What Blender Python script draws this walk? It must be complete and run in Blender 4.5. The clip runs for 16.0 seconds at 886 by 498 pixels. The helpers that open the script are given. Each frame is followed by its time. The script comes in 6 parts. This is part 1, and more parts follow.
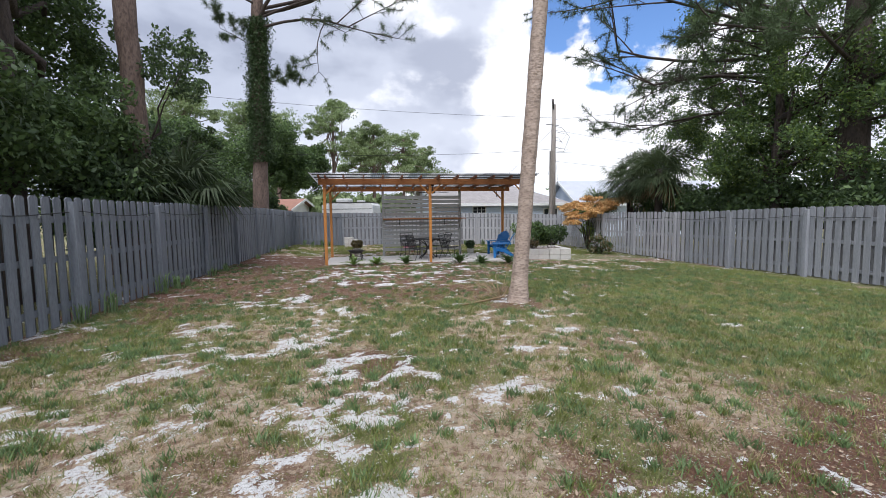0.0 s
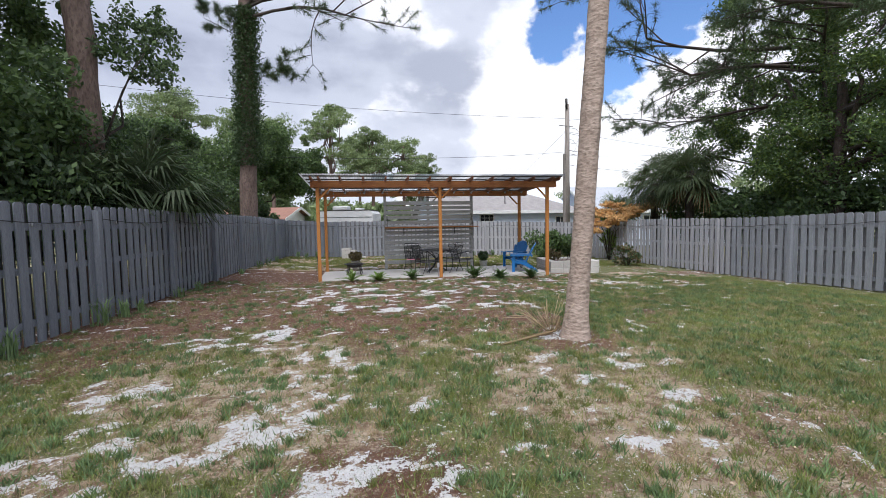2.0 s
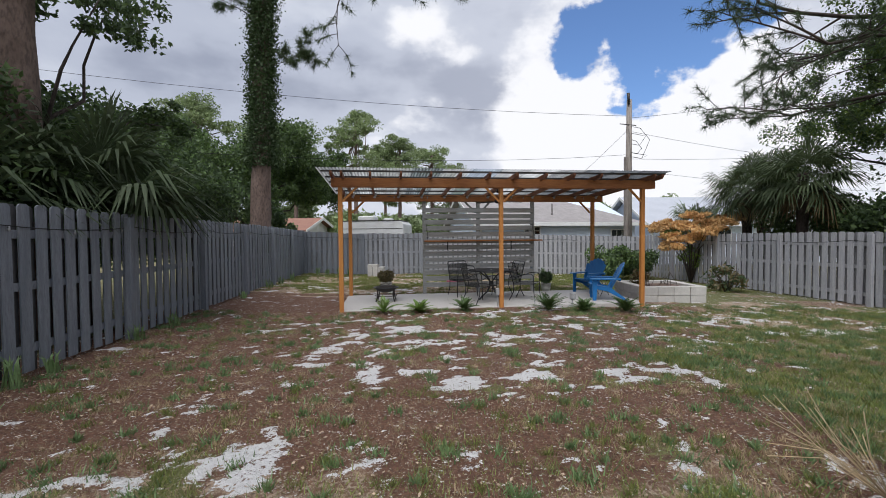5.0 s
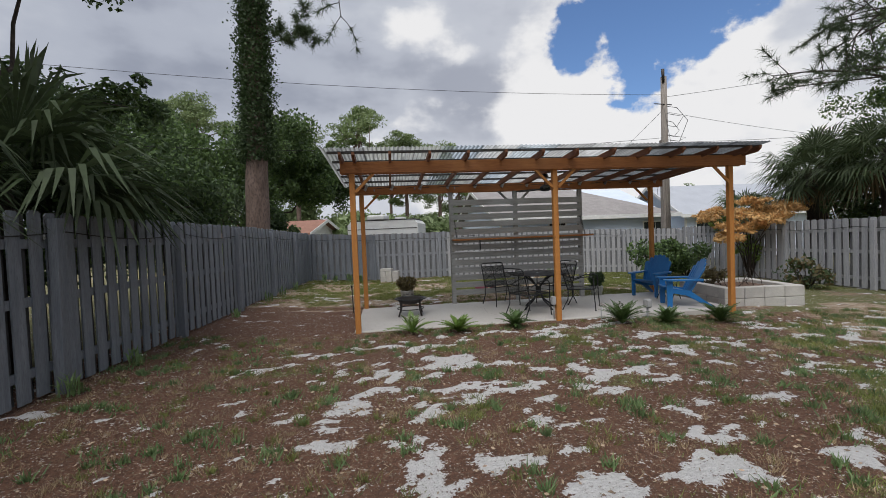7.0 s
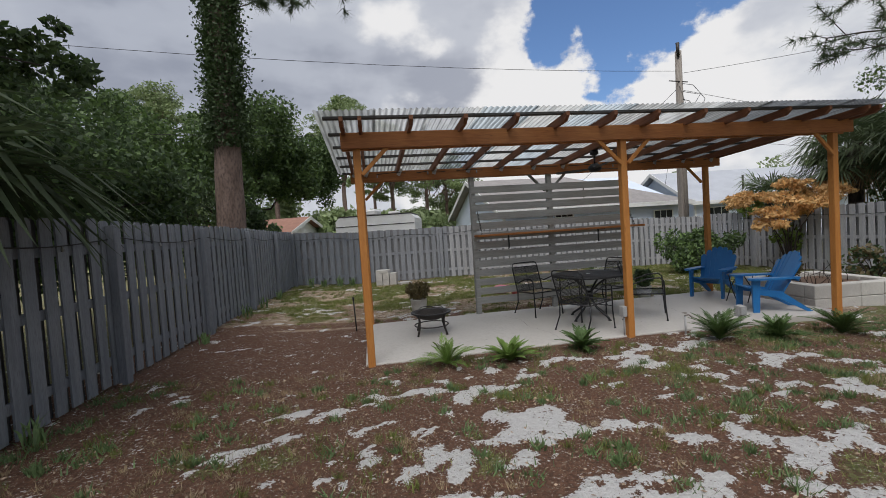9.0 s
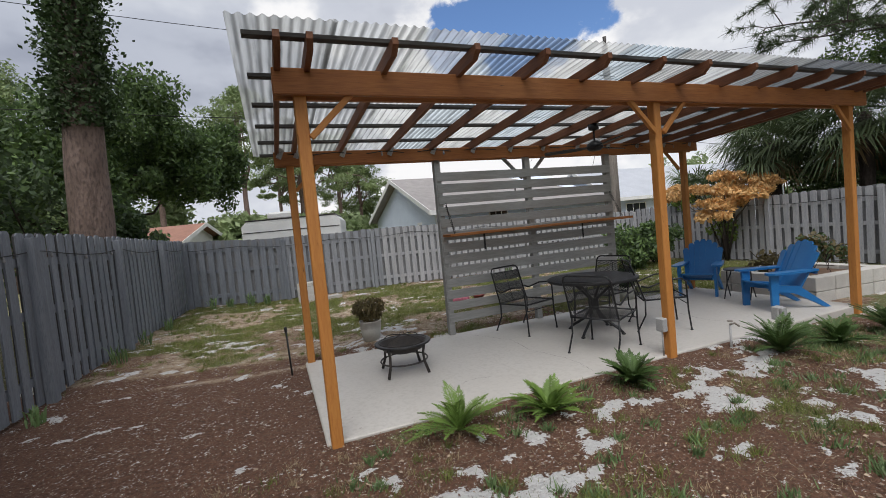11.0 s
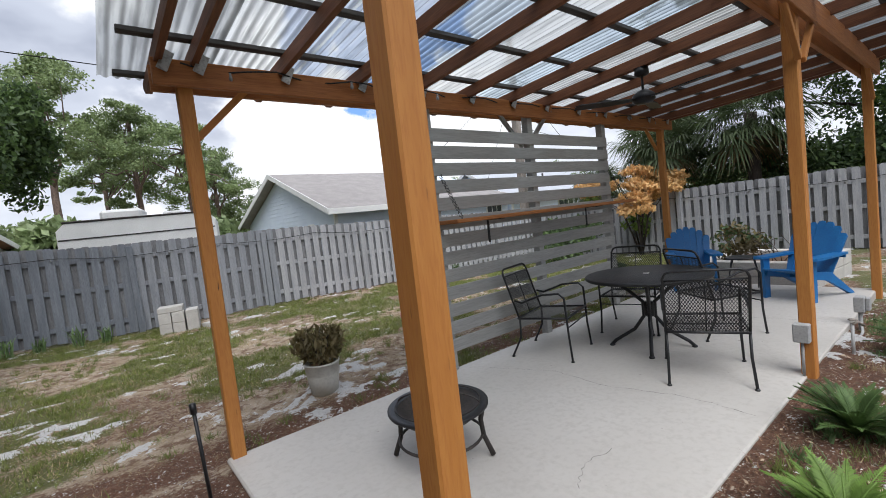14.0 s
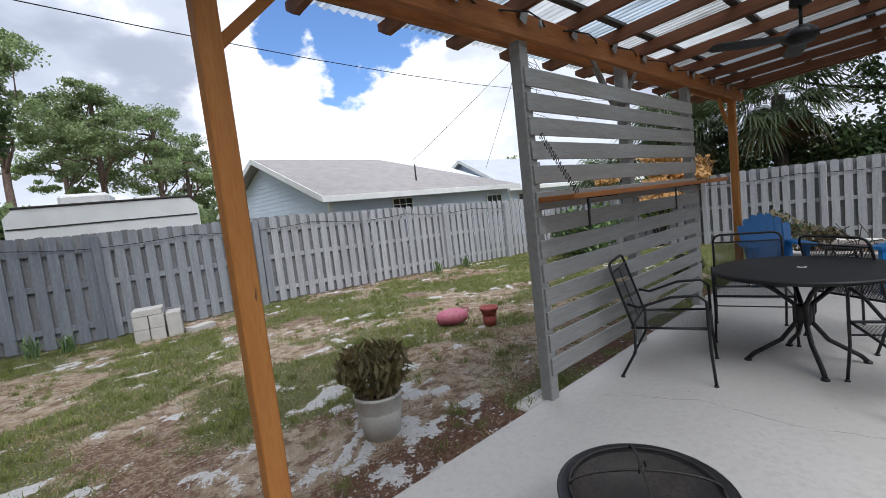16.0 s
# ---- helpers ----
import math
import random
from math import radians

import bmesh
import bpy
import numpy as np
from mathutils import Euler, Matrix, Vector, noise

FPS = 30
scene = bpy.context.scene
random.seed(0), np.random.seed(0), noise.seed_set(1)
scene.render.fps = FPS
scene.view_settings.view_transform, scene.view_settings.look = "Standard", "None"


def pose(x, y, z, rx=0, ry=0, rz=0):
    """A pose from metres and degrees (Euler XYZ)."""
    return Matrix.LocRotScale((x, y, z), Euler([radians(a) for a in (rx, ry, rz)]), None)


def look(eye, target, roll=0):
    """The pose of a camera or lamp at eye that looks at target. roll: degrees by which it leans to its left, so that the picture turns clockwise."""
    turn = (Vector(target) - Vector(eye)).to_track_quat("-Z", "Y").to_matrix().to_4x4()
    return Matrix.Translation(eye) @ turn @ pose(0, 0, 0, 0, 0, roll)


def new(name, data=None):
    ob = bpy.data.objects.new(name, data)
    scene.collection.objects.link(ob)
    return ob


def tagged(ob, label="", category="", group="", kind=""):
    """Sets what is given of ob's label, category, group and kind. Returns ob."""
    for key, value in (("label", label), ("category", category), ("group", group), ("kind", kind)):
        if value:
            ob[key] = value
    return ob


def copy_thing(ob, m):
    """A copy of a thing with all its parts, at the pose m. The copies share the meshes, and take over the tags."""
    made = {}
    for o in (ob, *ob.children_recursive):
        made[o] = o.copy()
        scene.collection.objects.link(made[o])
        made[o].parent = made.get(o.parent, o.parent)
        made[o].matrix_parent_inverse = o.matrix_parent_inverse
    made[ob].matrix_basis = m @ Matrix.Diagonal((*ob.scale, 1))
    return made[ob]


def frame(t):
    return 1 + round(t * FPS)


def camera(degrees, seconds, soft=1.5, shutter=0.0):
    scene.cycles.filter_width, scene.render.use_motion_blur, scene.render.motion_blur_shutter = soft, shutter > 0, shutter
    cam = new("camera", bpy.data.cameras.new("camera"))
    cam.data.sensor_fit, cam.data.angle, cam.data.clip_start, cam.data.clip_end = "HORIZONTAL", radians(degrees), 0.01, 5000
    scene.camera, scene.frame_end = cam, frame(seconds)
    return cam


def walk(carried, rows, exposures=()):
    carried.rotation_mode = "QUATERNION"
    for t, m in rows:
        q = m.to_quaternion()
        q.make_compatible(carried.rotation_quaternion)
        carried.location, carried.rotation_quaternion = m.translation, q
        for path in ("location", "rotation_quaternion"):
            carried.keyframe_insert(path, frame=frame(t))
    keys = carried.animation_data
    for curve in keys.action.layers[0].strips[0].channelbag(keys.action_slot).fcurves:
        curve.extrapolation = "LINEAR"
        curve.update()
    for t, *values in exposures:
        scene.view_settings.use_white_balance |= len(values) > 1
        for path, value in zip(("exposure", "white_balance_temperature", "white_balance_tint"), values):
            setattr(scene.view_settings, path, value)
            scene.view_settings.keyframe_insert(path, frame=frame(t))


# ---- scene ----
cam = camera(91.1, 16.0, 0.9)
PATH = [
    (0, (0.0, 0.0, 1.5), (0.346, 1.963, 1.336), -0.71),
    (0.5, (-0.071, 0.521, 1.48), (0.275, 2.485, 1.329), -0.8),
    (1, (-0.04, 1.026, 1.468), (0.316, 2.989, 1.331), -0.97),
    (1.5, (-0.073, 1.517, 1.445), (0.285, 3.481, 1.321), -0.81),
    (2, (-0.05, 2.018, 1.446), (0.305, 3.983, 1.325), -0.96),
    (2.5, (-0.04, 2.541, 1.465), (0.308, 4.507, 1.355), -0.47),
    (3, (-0.083, 3.052, 1.456), (0.218, 5.027, 1.36), 0.5),
    (3.5, (-0.053, 3.601, 1.434), (0.249, 5.576, 1.344), 0.28),
    (4, (-0.137, 4.13, 1.428), (0.137, 6.11, 1.352), 0.25),
    (6.5, (-0.602, 6.789, 1.394), (-0.357, 8.773, 1.343), -1.7),
    (7, (-0.705, 7.244, 1.392), (-0.467, 9.229, 1.335), -2.3),
    (7.5, (-0.818, 7.743, 1.429), (-0.583, 9.728, 1.363), -2.7),
    (8, (-0.977, 8.255, 1.441), (-0.75, 10.241, 1.374), -3.0),
    (8.5, (-1.061, 8.732, 1.433), (-0.786, 10.711, 1.347), -3.3),
    (9, (-1.188, 9.173, 1.44), (-0.866, 11.145, 1.356), -3.8),
    (11.5, (-1.687, 11.583, 1.412), (-0.774, 13.359, 1.301), -6.0),
    (12, (-1.804, 12.012, 1.388), (-0.708, 13.681, 1.263), -6.4),
    (12.5, (-1.823, 12.412, 1.393), (-0.695, 14.059, 1.268), -6.5),
    (13, (-1.898, 12.835, 1.365), (-0.741, 14.462, 1.241), -6.6),
    (13.5, (-1.925, 13.237, 1.327), (-0.699, 14.812, 1.205), -6.8),
    (14, (-1.875, 13.614, 1.328), (-0.632, 15.175, 1.197), -6.6),
    (14.5, (-1.896, 13.989, 1.325), (-0.519, 15.432, 1.171), -6.1),
    (15, (-1.859, 14.324, 1.309), (-0.411, 15.692, 1.131), -6.1),
    (15.5, (-1.832, 14.671, 1.317), (-0.404, 16.059, 1.133), -6.4),
    (16, (-1.828, 15.026, 1.308), (-0.51, 16.52, 1.133), -6.5),
]
walk(cam, [(t, look(eye, target, roll)) for t, eye, target, roll in PATH],
     [(0, 0.4, 6100, 12), (4, 0.25, 6150, 12), (6.5, -0.1, 6400, 10), (9, -0.15, 6450, 10), (11.5, 0.15, 6450, 10), (12.5, 0.28, 6400, 10), (16, 0.42, 6050, 10)])

# ---- world and sun ----
SUN_EL, SUN_AZ = 58, 205
world = bpy.data.worlds.new("sky")
scene.world = world
world.use_nodes = True


def build_sky():
    t = world.node_tree
    t.nodes.clear()
    n, ln = t.nodes.new, t.links.new
    out, bg = n("ShaderNodeOutputWorld"), n("ShaderNodeBackground")
    sky = n("ShaderNodeTexSky")
    sky.sky_type, sky.sun_disc = "NISHITA", False
    sky.sun_elevation, sky.sun_rotation = radians(SUN_EL), radians(SUN_AZ)
    co = n("ShaderNodeTexCoord")
    gain = n("ShaderNodeVectorMath")
    gain.operation = "MULTIPLY"
    gain.inputs[1].default_value = (0.125, 0.15, 0.185)
    ln(sky.outputs[0], gain.inputs[0])

    def noisy(scale, detail, off, stretch=1.6, rough=0.55):
        m = n("ShaderNodeMapping")
        m.inputs["Location"].default_value = off
        m.inputs["Scale"].default_value = (1, 1, stretch)
        x = n("ShaderNodeTexNoise")
        x.inputs["Scale"].default_value, x.inputs["Detail"].default_value = scale, detail
        x.inputs["Roughness"].default_value = rough
        ln(co.outputs["Generated"], m.inputs["Vector"])
        ln(m.outputs[0], x.inputs["Vector"])
        return x.outputs["Fac"]

    def math_(op, a, b, c=None):
        m = n("ShaderNodeMath")
        m.operation = op
        for i, v in enumerate((a, b, c)):
            if v is None:
                continue
            if isinstance(v, (int, float)):
                m.inputs[i].default_value = v
            else:
                ln(v, m.inputs[i])
        return m.outputs[0]

    def ramp(v, stops):
        r = n("ShaderNodeValToRGB")
        r.color_ramp.interpolation = "EASE"
        e = r.color_ramp.elements
        e[0].position, e[0].color = stops[0][0], (*stops[0][1], 1)
        e[1].position, e[1].color = stops[-1][0], (*stops[-1][1], 1)
        for p, c in stops[1:-1]:
            x = e.new(p)
            x.color = (*c, 1)
        ln(v, r.inputs[0])
        return r.outputs[0]

    def toward(az, el, wide, at=None):
        # 1 in the direction given, falling to 0 at about the width in degrees
        a, e = radians(az), radians(el)
        d = n("ShaderNodeVectorMath")
        d.operation = "DISTANCE"
        ln(at or co.outputs["Generated"], d.inputs[0])
        d.inputs[1].default_value = (math.sin(a) * math.cos(e), math.cos(a) * math.cos(e), math.sin(e))
        return math_("SUBTRACT", 1.0, math_("DIVIDE", d.outputs["Value"], radians(wide)))

    billow = noisy(5.5, 9, (0.3, 0.1, 0.2), 1.5, 0.5)
    # breaks in the cloud, with ragged edges
    bent = n("ShaderNodeTexNoise")
    bent.inputs["Scale"].default_value, bent.inputs["Detail"].default_value = 9.0, 6
    ln(co.outputs["Generated"], bent.inputs["Vector"])
    shove = n("ShaderNodeVectorMath")
    shove.operation = "MULTIPLY_ADD"
    ln(bent.outputs["Color"], shove.inputs[0])
    shove.inputs[1].default_value = (0.16, 0.16, 0.16)
    even = n("ShaderNodeVectorMath")
    even.operation = "ADD"
    ln(co.outputs["Generated"], even.inputs[0])
    even.inputs[1].default_value = (-0.08, -0.08, -0.08)
    ln(even.outputs[0], shove.inputs[2])
    warped = shove.outputs[0]
    hole = toward(31, 22.5, 7.0, warped)
    for az, el, w in ((25.5, 22.0, 4.4), (36.5, 23, 6.0), (42, 24.5, 5.5), (32, 18.5, 5.0), (31, 15.0, 3.2), (48, 29, 6.0), (215, 50, 16), (150, 40, 12), (-43, 16, 2.5)):
        hole = math_("MAXIMUM", hole, toward(az, el, w, warped))
    crisp = noisy(17, 8, (0.9, 0.2, 0.5), 1.3, 0.62)
    hole = math_("ADD", hole, math_("MULTIPLY", math_("SUBTRACT", billow, 0.5), 1.8))
    hole = math_("ADD", hole, math_("MULTIPLY", math_("SUBTRACT", crisp, 0.5), 1.1))
    gap = ramp(hole, [(0.12, (0, 0, 0)), (0.42, (1, 1, 1))])
    # cloud body: grey undersides above, white heads lower down in the gap's quarter
    broad = noisy(2.2, 5, (1.7, 0.4, 0.9), 2.2)
    body = ramp(math_("ADD", broad, math_("MULTIPLY", math_("SUBTRACT", billow, 0.5), 0.5)),
                [(0.30, (0.52, 0.55, 0.64)), (0.50, (0.74, 0.77, 0.85)), (0.70, (0.98, 1.0, 1.04))])
    dim = ramp(toward(-38, 34, 52), [(0.0, (1, 1, 1)), (0.6, (0.80, 0.82, 0.86))])
    shade = n("ShaderNodeVectorMath")
    shade.operation = "MULTIPLY"
    ln(body, shade.inputs[0])
    ln(dim, shade.inputs[1])
    body = shade.outputs[0]
    bright = toward(30, 11, 34)
    bright = ramp(math_("ADD", bright, math_("MULTIPLY", math_("SUBTRACT", billow, 0.5), 2.2)), [(0.30, (0, 0, 0)), (0.62, (1, 1, 1))])

    def mix(f, a, b):
        m = n("ShaderNodeMix")
        m.data_type = "RGBA"
        ln(f, m.inputs[0])
        for i, v in ((6, a), (7, b)):
            if isinstance(v, tuple):
                m.inputs[i].default_value = (*v, 1)
            else:
                ln(v, m.inputs[i])
        return m.outputs[2]

    col = mix(bright, body, (1.15, 1.14, 1.14))
    col = mix(gap, col, gain.outputs[0])
    ln(col, bg.inputs[0])
    bg.inputs[1].default_value = 0.80
    ln(bg.outputs[0], out.inputs[0])


build_sky()
sun = new("sun", bpy.data.lights.new("sun", "SUN"))
sun.data.energy, sun.data.angle, sun.data.color = 3.2, radians(45), (1, 0.97, 0.93)
a_, e_ = radians(SUN_AZ), radians(SUN_EL)
sun.matrix_world = look((math.sin(a_) * math.cos(e_) * 50, math.cos(a_) * math.cos(e_) * 50, math.sin(e_) * 50), (0, 0, 0))


# ---- materials ----
def material(name, cols, scale=6.0, stretch=(1, 1, 1), fine=60.0, rough=0.8, metal=0.0, bump=0.3, depth=0.004, place="object",
             through_light=0.0, island=0.0, spots=None, contrast=(0.35, 0.65)):
    """Two scales of noise between three colours, with relief; island: how far the loose pieces or objects differ in lightness."""
    m = bpy.data.materials.new(name)
    m.use_nodes = True
    t = m.node_tree
    n, ln = t.nodes.new, t.links.new
    p = t.nodes["Principled BSDF"]
    p.inputs["Roughness"].default_value, p.inputs["Metallic"].default_value = rough, metal
    co = n("ShaderNodeTexCoord")
    geo = n("ShaderNodeNewGeometry")
    info = n("ShaderNodeObjectInfo")
    vec = n("ShaderNodeMapping")
    vec.inputs["Scale"].default_value = stretch
    add = n("ShaderNodeVectorMath")
    if place == "object":
        ln(co.outputs["Object"], add.inputs[0])
        rnd = n("ShaderNodeMath")
        rnd.operation = "MULTIPLY"
        rnd.inputs[1].default_value = 37.0
        ln(info.outputs["Random"], rnd.inputs[0])
        ln(rnd.outputs[0], add.inputs[1])
    else:
        ln(geo.outputs["Position"], add.inputs[0])
    ln(add.outputs[0], vec.inputs["Vector"])

    def nz(s, detail=5):
        x = n("ShaderNodeTexNoise")
        x.inputs["Scale"].default_value, x.inputs["Detail"].default_value = s, detail
        ln(vec.outputs[0], x.inputs["Vector"])
        return x.outputs["Fac"]

    def rng(v, lo, hi):
        r = n("ShaderNodeMapRange")
        r.inputs["From Min"].default_value, r.inputs["From Max"].default_value = lo, hi
        ln(v, r.inputs["Value"])
        return r.outputs[0]

    def mix(f, a, b, kind="MIX"):
        x = n("ShaderNodeMix")
        x.data_type, x.blend_type = "RGBA", kind
        if isinstance(f, float):
            x.inputs[0].default_value = f
        else:
            ln(f, x.inputs[0])
        for i, v in ((6, a), (7, b)):
            if isinstance(v, tuple):
                x.inputs[i].default_value = (*v, 1)
            else:
                ln(v, x.inputs[i])
        return x.outputs[2]

    big, small = nz(scale), nz(fine, 4)
    col = mix(rng(big, *contrast), cols[0], cols[1])
    col = mix(rng(small, 0.45, 0.75), col, cols[2] if len(cols) > 2 else cols[0])
    if spots:
        col = mix(rng(nz(spots[1], 3), spots[2], spots[2] + 0.06), col, spots[0])
    if island:
        v = n("ShaderNodeMath")
        v.operation = "ADD"
        ln(geo.outputs["Random Per Island"], v.inputs[0])
        ln(info.outputs["Random"], v.inputs[1])
        w = n("ShaderNodeMapRange")
        w.inputs["From Max"].default_value = 2.0
        w.inputs["To Min"].default_value, w.inputs["To Max"].default_value = 1 - island, 1 + island
        ln(v.outputs[0], w.inputs["Value"])
        hsv = n("ShaderNodeHueSaturation")
        ln(w.outputs[0], hsv.inputs["Value"])
        ln(col, hsv.inputs["Color"])
        col = hsv.outputs[0]
    ln(col, p.inputs["Base Color"])
    if bump:
        b = n("ShaderNodeBump")
        b.inputs["Strength"].default_value, b.inputs["Distance"].default_value = bump, depth
        s = n("ShaderNodeMath")
        ln(big, s.inputs[0])
        ln(small, s.inputs[1])
        ln(s.outputs[0], b.inputs["Height"])
        ln(b.outputs[0], p.inputs["Normal"])
    if through_light:
        tr = n("ShaderNodeBsdfTranslucent")
        ln(col, tr.inputs["Color"])
        mx = n("ShaderNodeMixShader")
        mx.inputs[0].default_value = through_light
        ln(p.outputs[0], mx.inputs[1])
        ln(tr.outputs[0], mx.inputs[2])
        ln(mx.outputs[0], t.nodes["Material Output"].inputs["Surface"])
    return m


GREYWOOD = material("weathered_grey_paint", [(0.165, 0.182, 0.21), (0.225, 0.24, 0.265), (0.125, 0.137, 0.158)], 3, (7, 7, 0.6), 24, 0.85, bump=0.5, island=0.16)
# left fence's rear pickets: shade in the gaps, put into a near-black board colour
SHADEWOOD = material("shade_dark_board", [(0.07, 0.068, 0.07), (0.10, 0.098, 0.10), (0.05, 0.048, 0.05)], 3, (7, 7, 0.6), 24, 0.9, bump=0.5, island=0.2)
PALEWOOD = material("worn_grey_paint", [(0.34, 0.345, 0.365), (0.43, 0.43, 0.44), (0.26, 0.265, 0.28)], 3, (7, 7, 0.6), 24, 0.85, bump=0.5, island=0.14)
MIDWOOD = material("mid_grey_paint", [(0.24, 0.252, 0.275), (0.31, 0.32, 0.34), (0.185, 0.195, 0.215)], 3, (7, 7, 0.6), 24, 0.85, bump=0.5, island=0.15)
# rear pickets elsewhere: grey paint darkened for the shade behind the front row
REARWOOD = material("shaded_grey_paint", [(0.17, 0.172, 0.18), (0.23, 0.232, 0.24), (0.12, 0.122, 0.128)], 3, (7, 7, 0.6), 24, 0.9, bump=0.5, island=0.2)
SLATGREY = material("grey_painted_slat", [(0.31, 0.305, 0.29), (0.37, 0.365, 0.35), (0.27, 0.265, 0.255)], 4, (0.5, 6, 6), 20, 0.7, bump=0.3, island=0.08)
ORANGE_Z = material("orange_stained_post", [(0.44, 0.175, 0.037), (0.50, 0.215, 0.05), (0.40, 0.15, 0.033)], 3, (6, 6, 0.7), 22, 0.6, bump=0.25,
                    spots=((0.06, 0.025, 0.012), 7, 0.70))
ORANGE_X = material("orange_stained_beam", [(0.32, 0.115, 0.03), (0.39, 0.15, 0.04), (0.24, 0.08, 0.022)], 5, (0.5, 9, 9), 16, 0.62, bump=0.35,
                    spots=((0.06, 0.025, 0.012), 9, 0.72))
# rafter brown, about half the value of the beam colours
ORANGE_Y = material("dark_brown_rafter", [(0.155, 0.055, 0.022), (0.205, 0.078, 0.03), (0.11, 0.04, 0.018)], 5, (9, 0.5, 9), 16, 0.65, bump=0.35)
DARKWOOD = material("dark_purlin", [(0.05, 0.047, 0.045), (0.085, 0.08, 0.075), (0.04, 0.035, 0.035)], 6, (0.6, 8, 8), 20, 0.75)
CONCRETE = material("painted_slab", [(0.455, 0.43, 0.40), (0.50, 0.475, 0.445), (0.425, 0.40, 0.37)], 0.9, (1, 1, 1), 30, 0.6, bump=0.12, place="world",
                    spots=((0.16, 0.13, 0.11), 16, 0.735))
BLOCK = material("concrete_block", [(0.47, 0.45, 0.42), (0.56, 0.54, 0.50), (0.38, 0.36, 0.34)], 5, (1, 1, 1), 90, 0.95, bump=0.7, island=0.1)
IRON = material("black_iron", [(0.018, 0.018, 0.02), (0.03, 0.03, 0.032), (0.012, 0.012, 0.013)], 9, (1, 1, 1), 80, 0.42, 0.3, bump=0.15)
IRON_WORN = material("sooty_iron", [(0.03, 0.026, 0.024), (0.055, 0.045, 0.04), (0.02, 0.018, 0.017)], 6, (1, 1, 1), 70, 0.6, 0.2, bump=0.4)
BLUE = material("blue_moulded_resin", [(0.012, 0.13, 0.36), (0.016, 0.155, 0.40), (0.012, 0.115, 0.32)], 5, (1, 1, 1), 60, 0.42, bump=0.08)
BARK_PALM = material("palm_bark", [(0.31, 0.24, 0.195), (0.40, 0.32, 0.265), (0.18, 0.135, 0.105)], 4, (1, 1, 1.9), 17, 0.95, bump=1.0, depth=0.016)
BARK_PINE = material("pine_bark", [(0.15, 0.105, 0.085), (0.21, 0.15, 0.125), (0.07, 0.05, 0.042)], 5, (1, 1, 0.4), 22, 0.95, bump=1.0, depth=0.03)
BARK_DARK = material("dark_bark", [(0.055, 0.042, 0.036), (0.085, 0.065, 0.055), (0.03, 0.024, 0.02)], 5, (1, 1, 0.4), 22, 0.95, bump=1.0, depth=0.03)


def leafy(name, c, island=0.35, tl=0.3):
    return material(name, [c, tuple(x * 1.35 for x in c), tuple(x * 0.7 for x in c)], 0.6, (1, 1, 1), 9, 0.6, bump=0, place="world", through_light=tl, island=island)


LEAF_DARK = leafy("dark_broad_leaf", (0.066, 0.105, 0.044))
LEAF_MID = leafy("mid_broad_leaf", (0.10, 0.16, 0.048))
LEAF_LIGHT = leafy("light_broad_leaf", (0.13, 0.19, 0.04))
NEEDLE = leafy("pine_needle", (0.065, 0.098, 0.04), 0.3)
# paler than NEEDLE: distance haze is mixed into this green
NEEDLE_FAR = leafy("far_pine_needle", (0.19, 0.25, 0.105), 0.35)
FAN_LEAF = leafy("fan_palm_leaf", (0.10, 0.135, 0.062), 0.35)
# FAN_LEAF's green cut down so the left palms look shaded
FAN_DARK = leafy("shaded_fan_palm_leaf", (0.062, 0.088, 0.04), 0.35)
FAN_DRY = leafy("dry_palm_leaf", (0.24, 0.17, 0.09), 0.3)
VINE = leafy("vine_leaf", (0.05, 0.085, 0.028), 0.35)
COONTIE = leafy("fern_palm_leaf", (0.075, 0.13, 0.036), 0.35)
COONTIE_L = leafy("bright_fern_leaf", (0.155, 0.25, 0.05), 0.3)
GOLD = leafy("golden_dry_leaf", (0.66, 0.41, 0.17), 0.3)
WITHER = leafy("withered_leaf", (0.12, 0.095, 0.04), 0.45)
GRASS = leafy("grass_blade", (0.19, 0.22, 0.06), 0.65, 0.35)
GRASS_DRY = leafy("dry_grass_blade", (0.45, 0.345, 0.21), 0.6, 0.3)
LITTER = leafy("dead_leaf", (0.36, 0.27, 0.19), 0.85, 0.1)
STRAW = leafy("fallen_pine_straw", (0.21, 0.12, 0.07), 0.7, 0.1)
WEED = leafy("weed_leaf", (0.15, 0.225, 0.09), 0.5)
# far foliage, its colour lifted to imitate haze
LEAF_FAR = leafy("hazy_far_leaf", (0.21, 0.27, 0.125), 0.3)


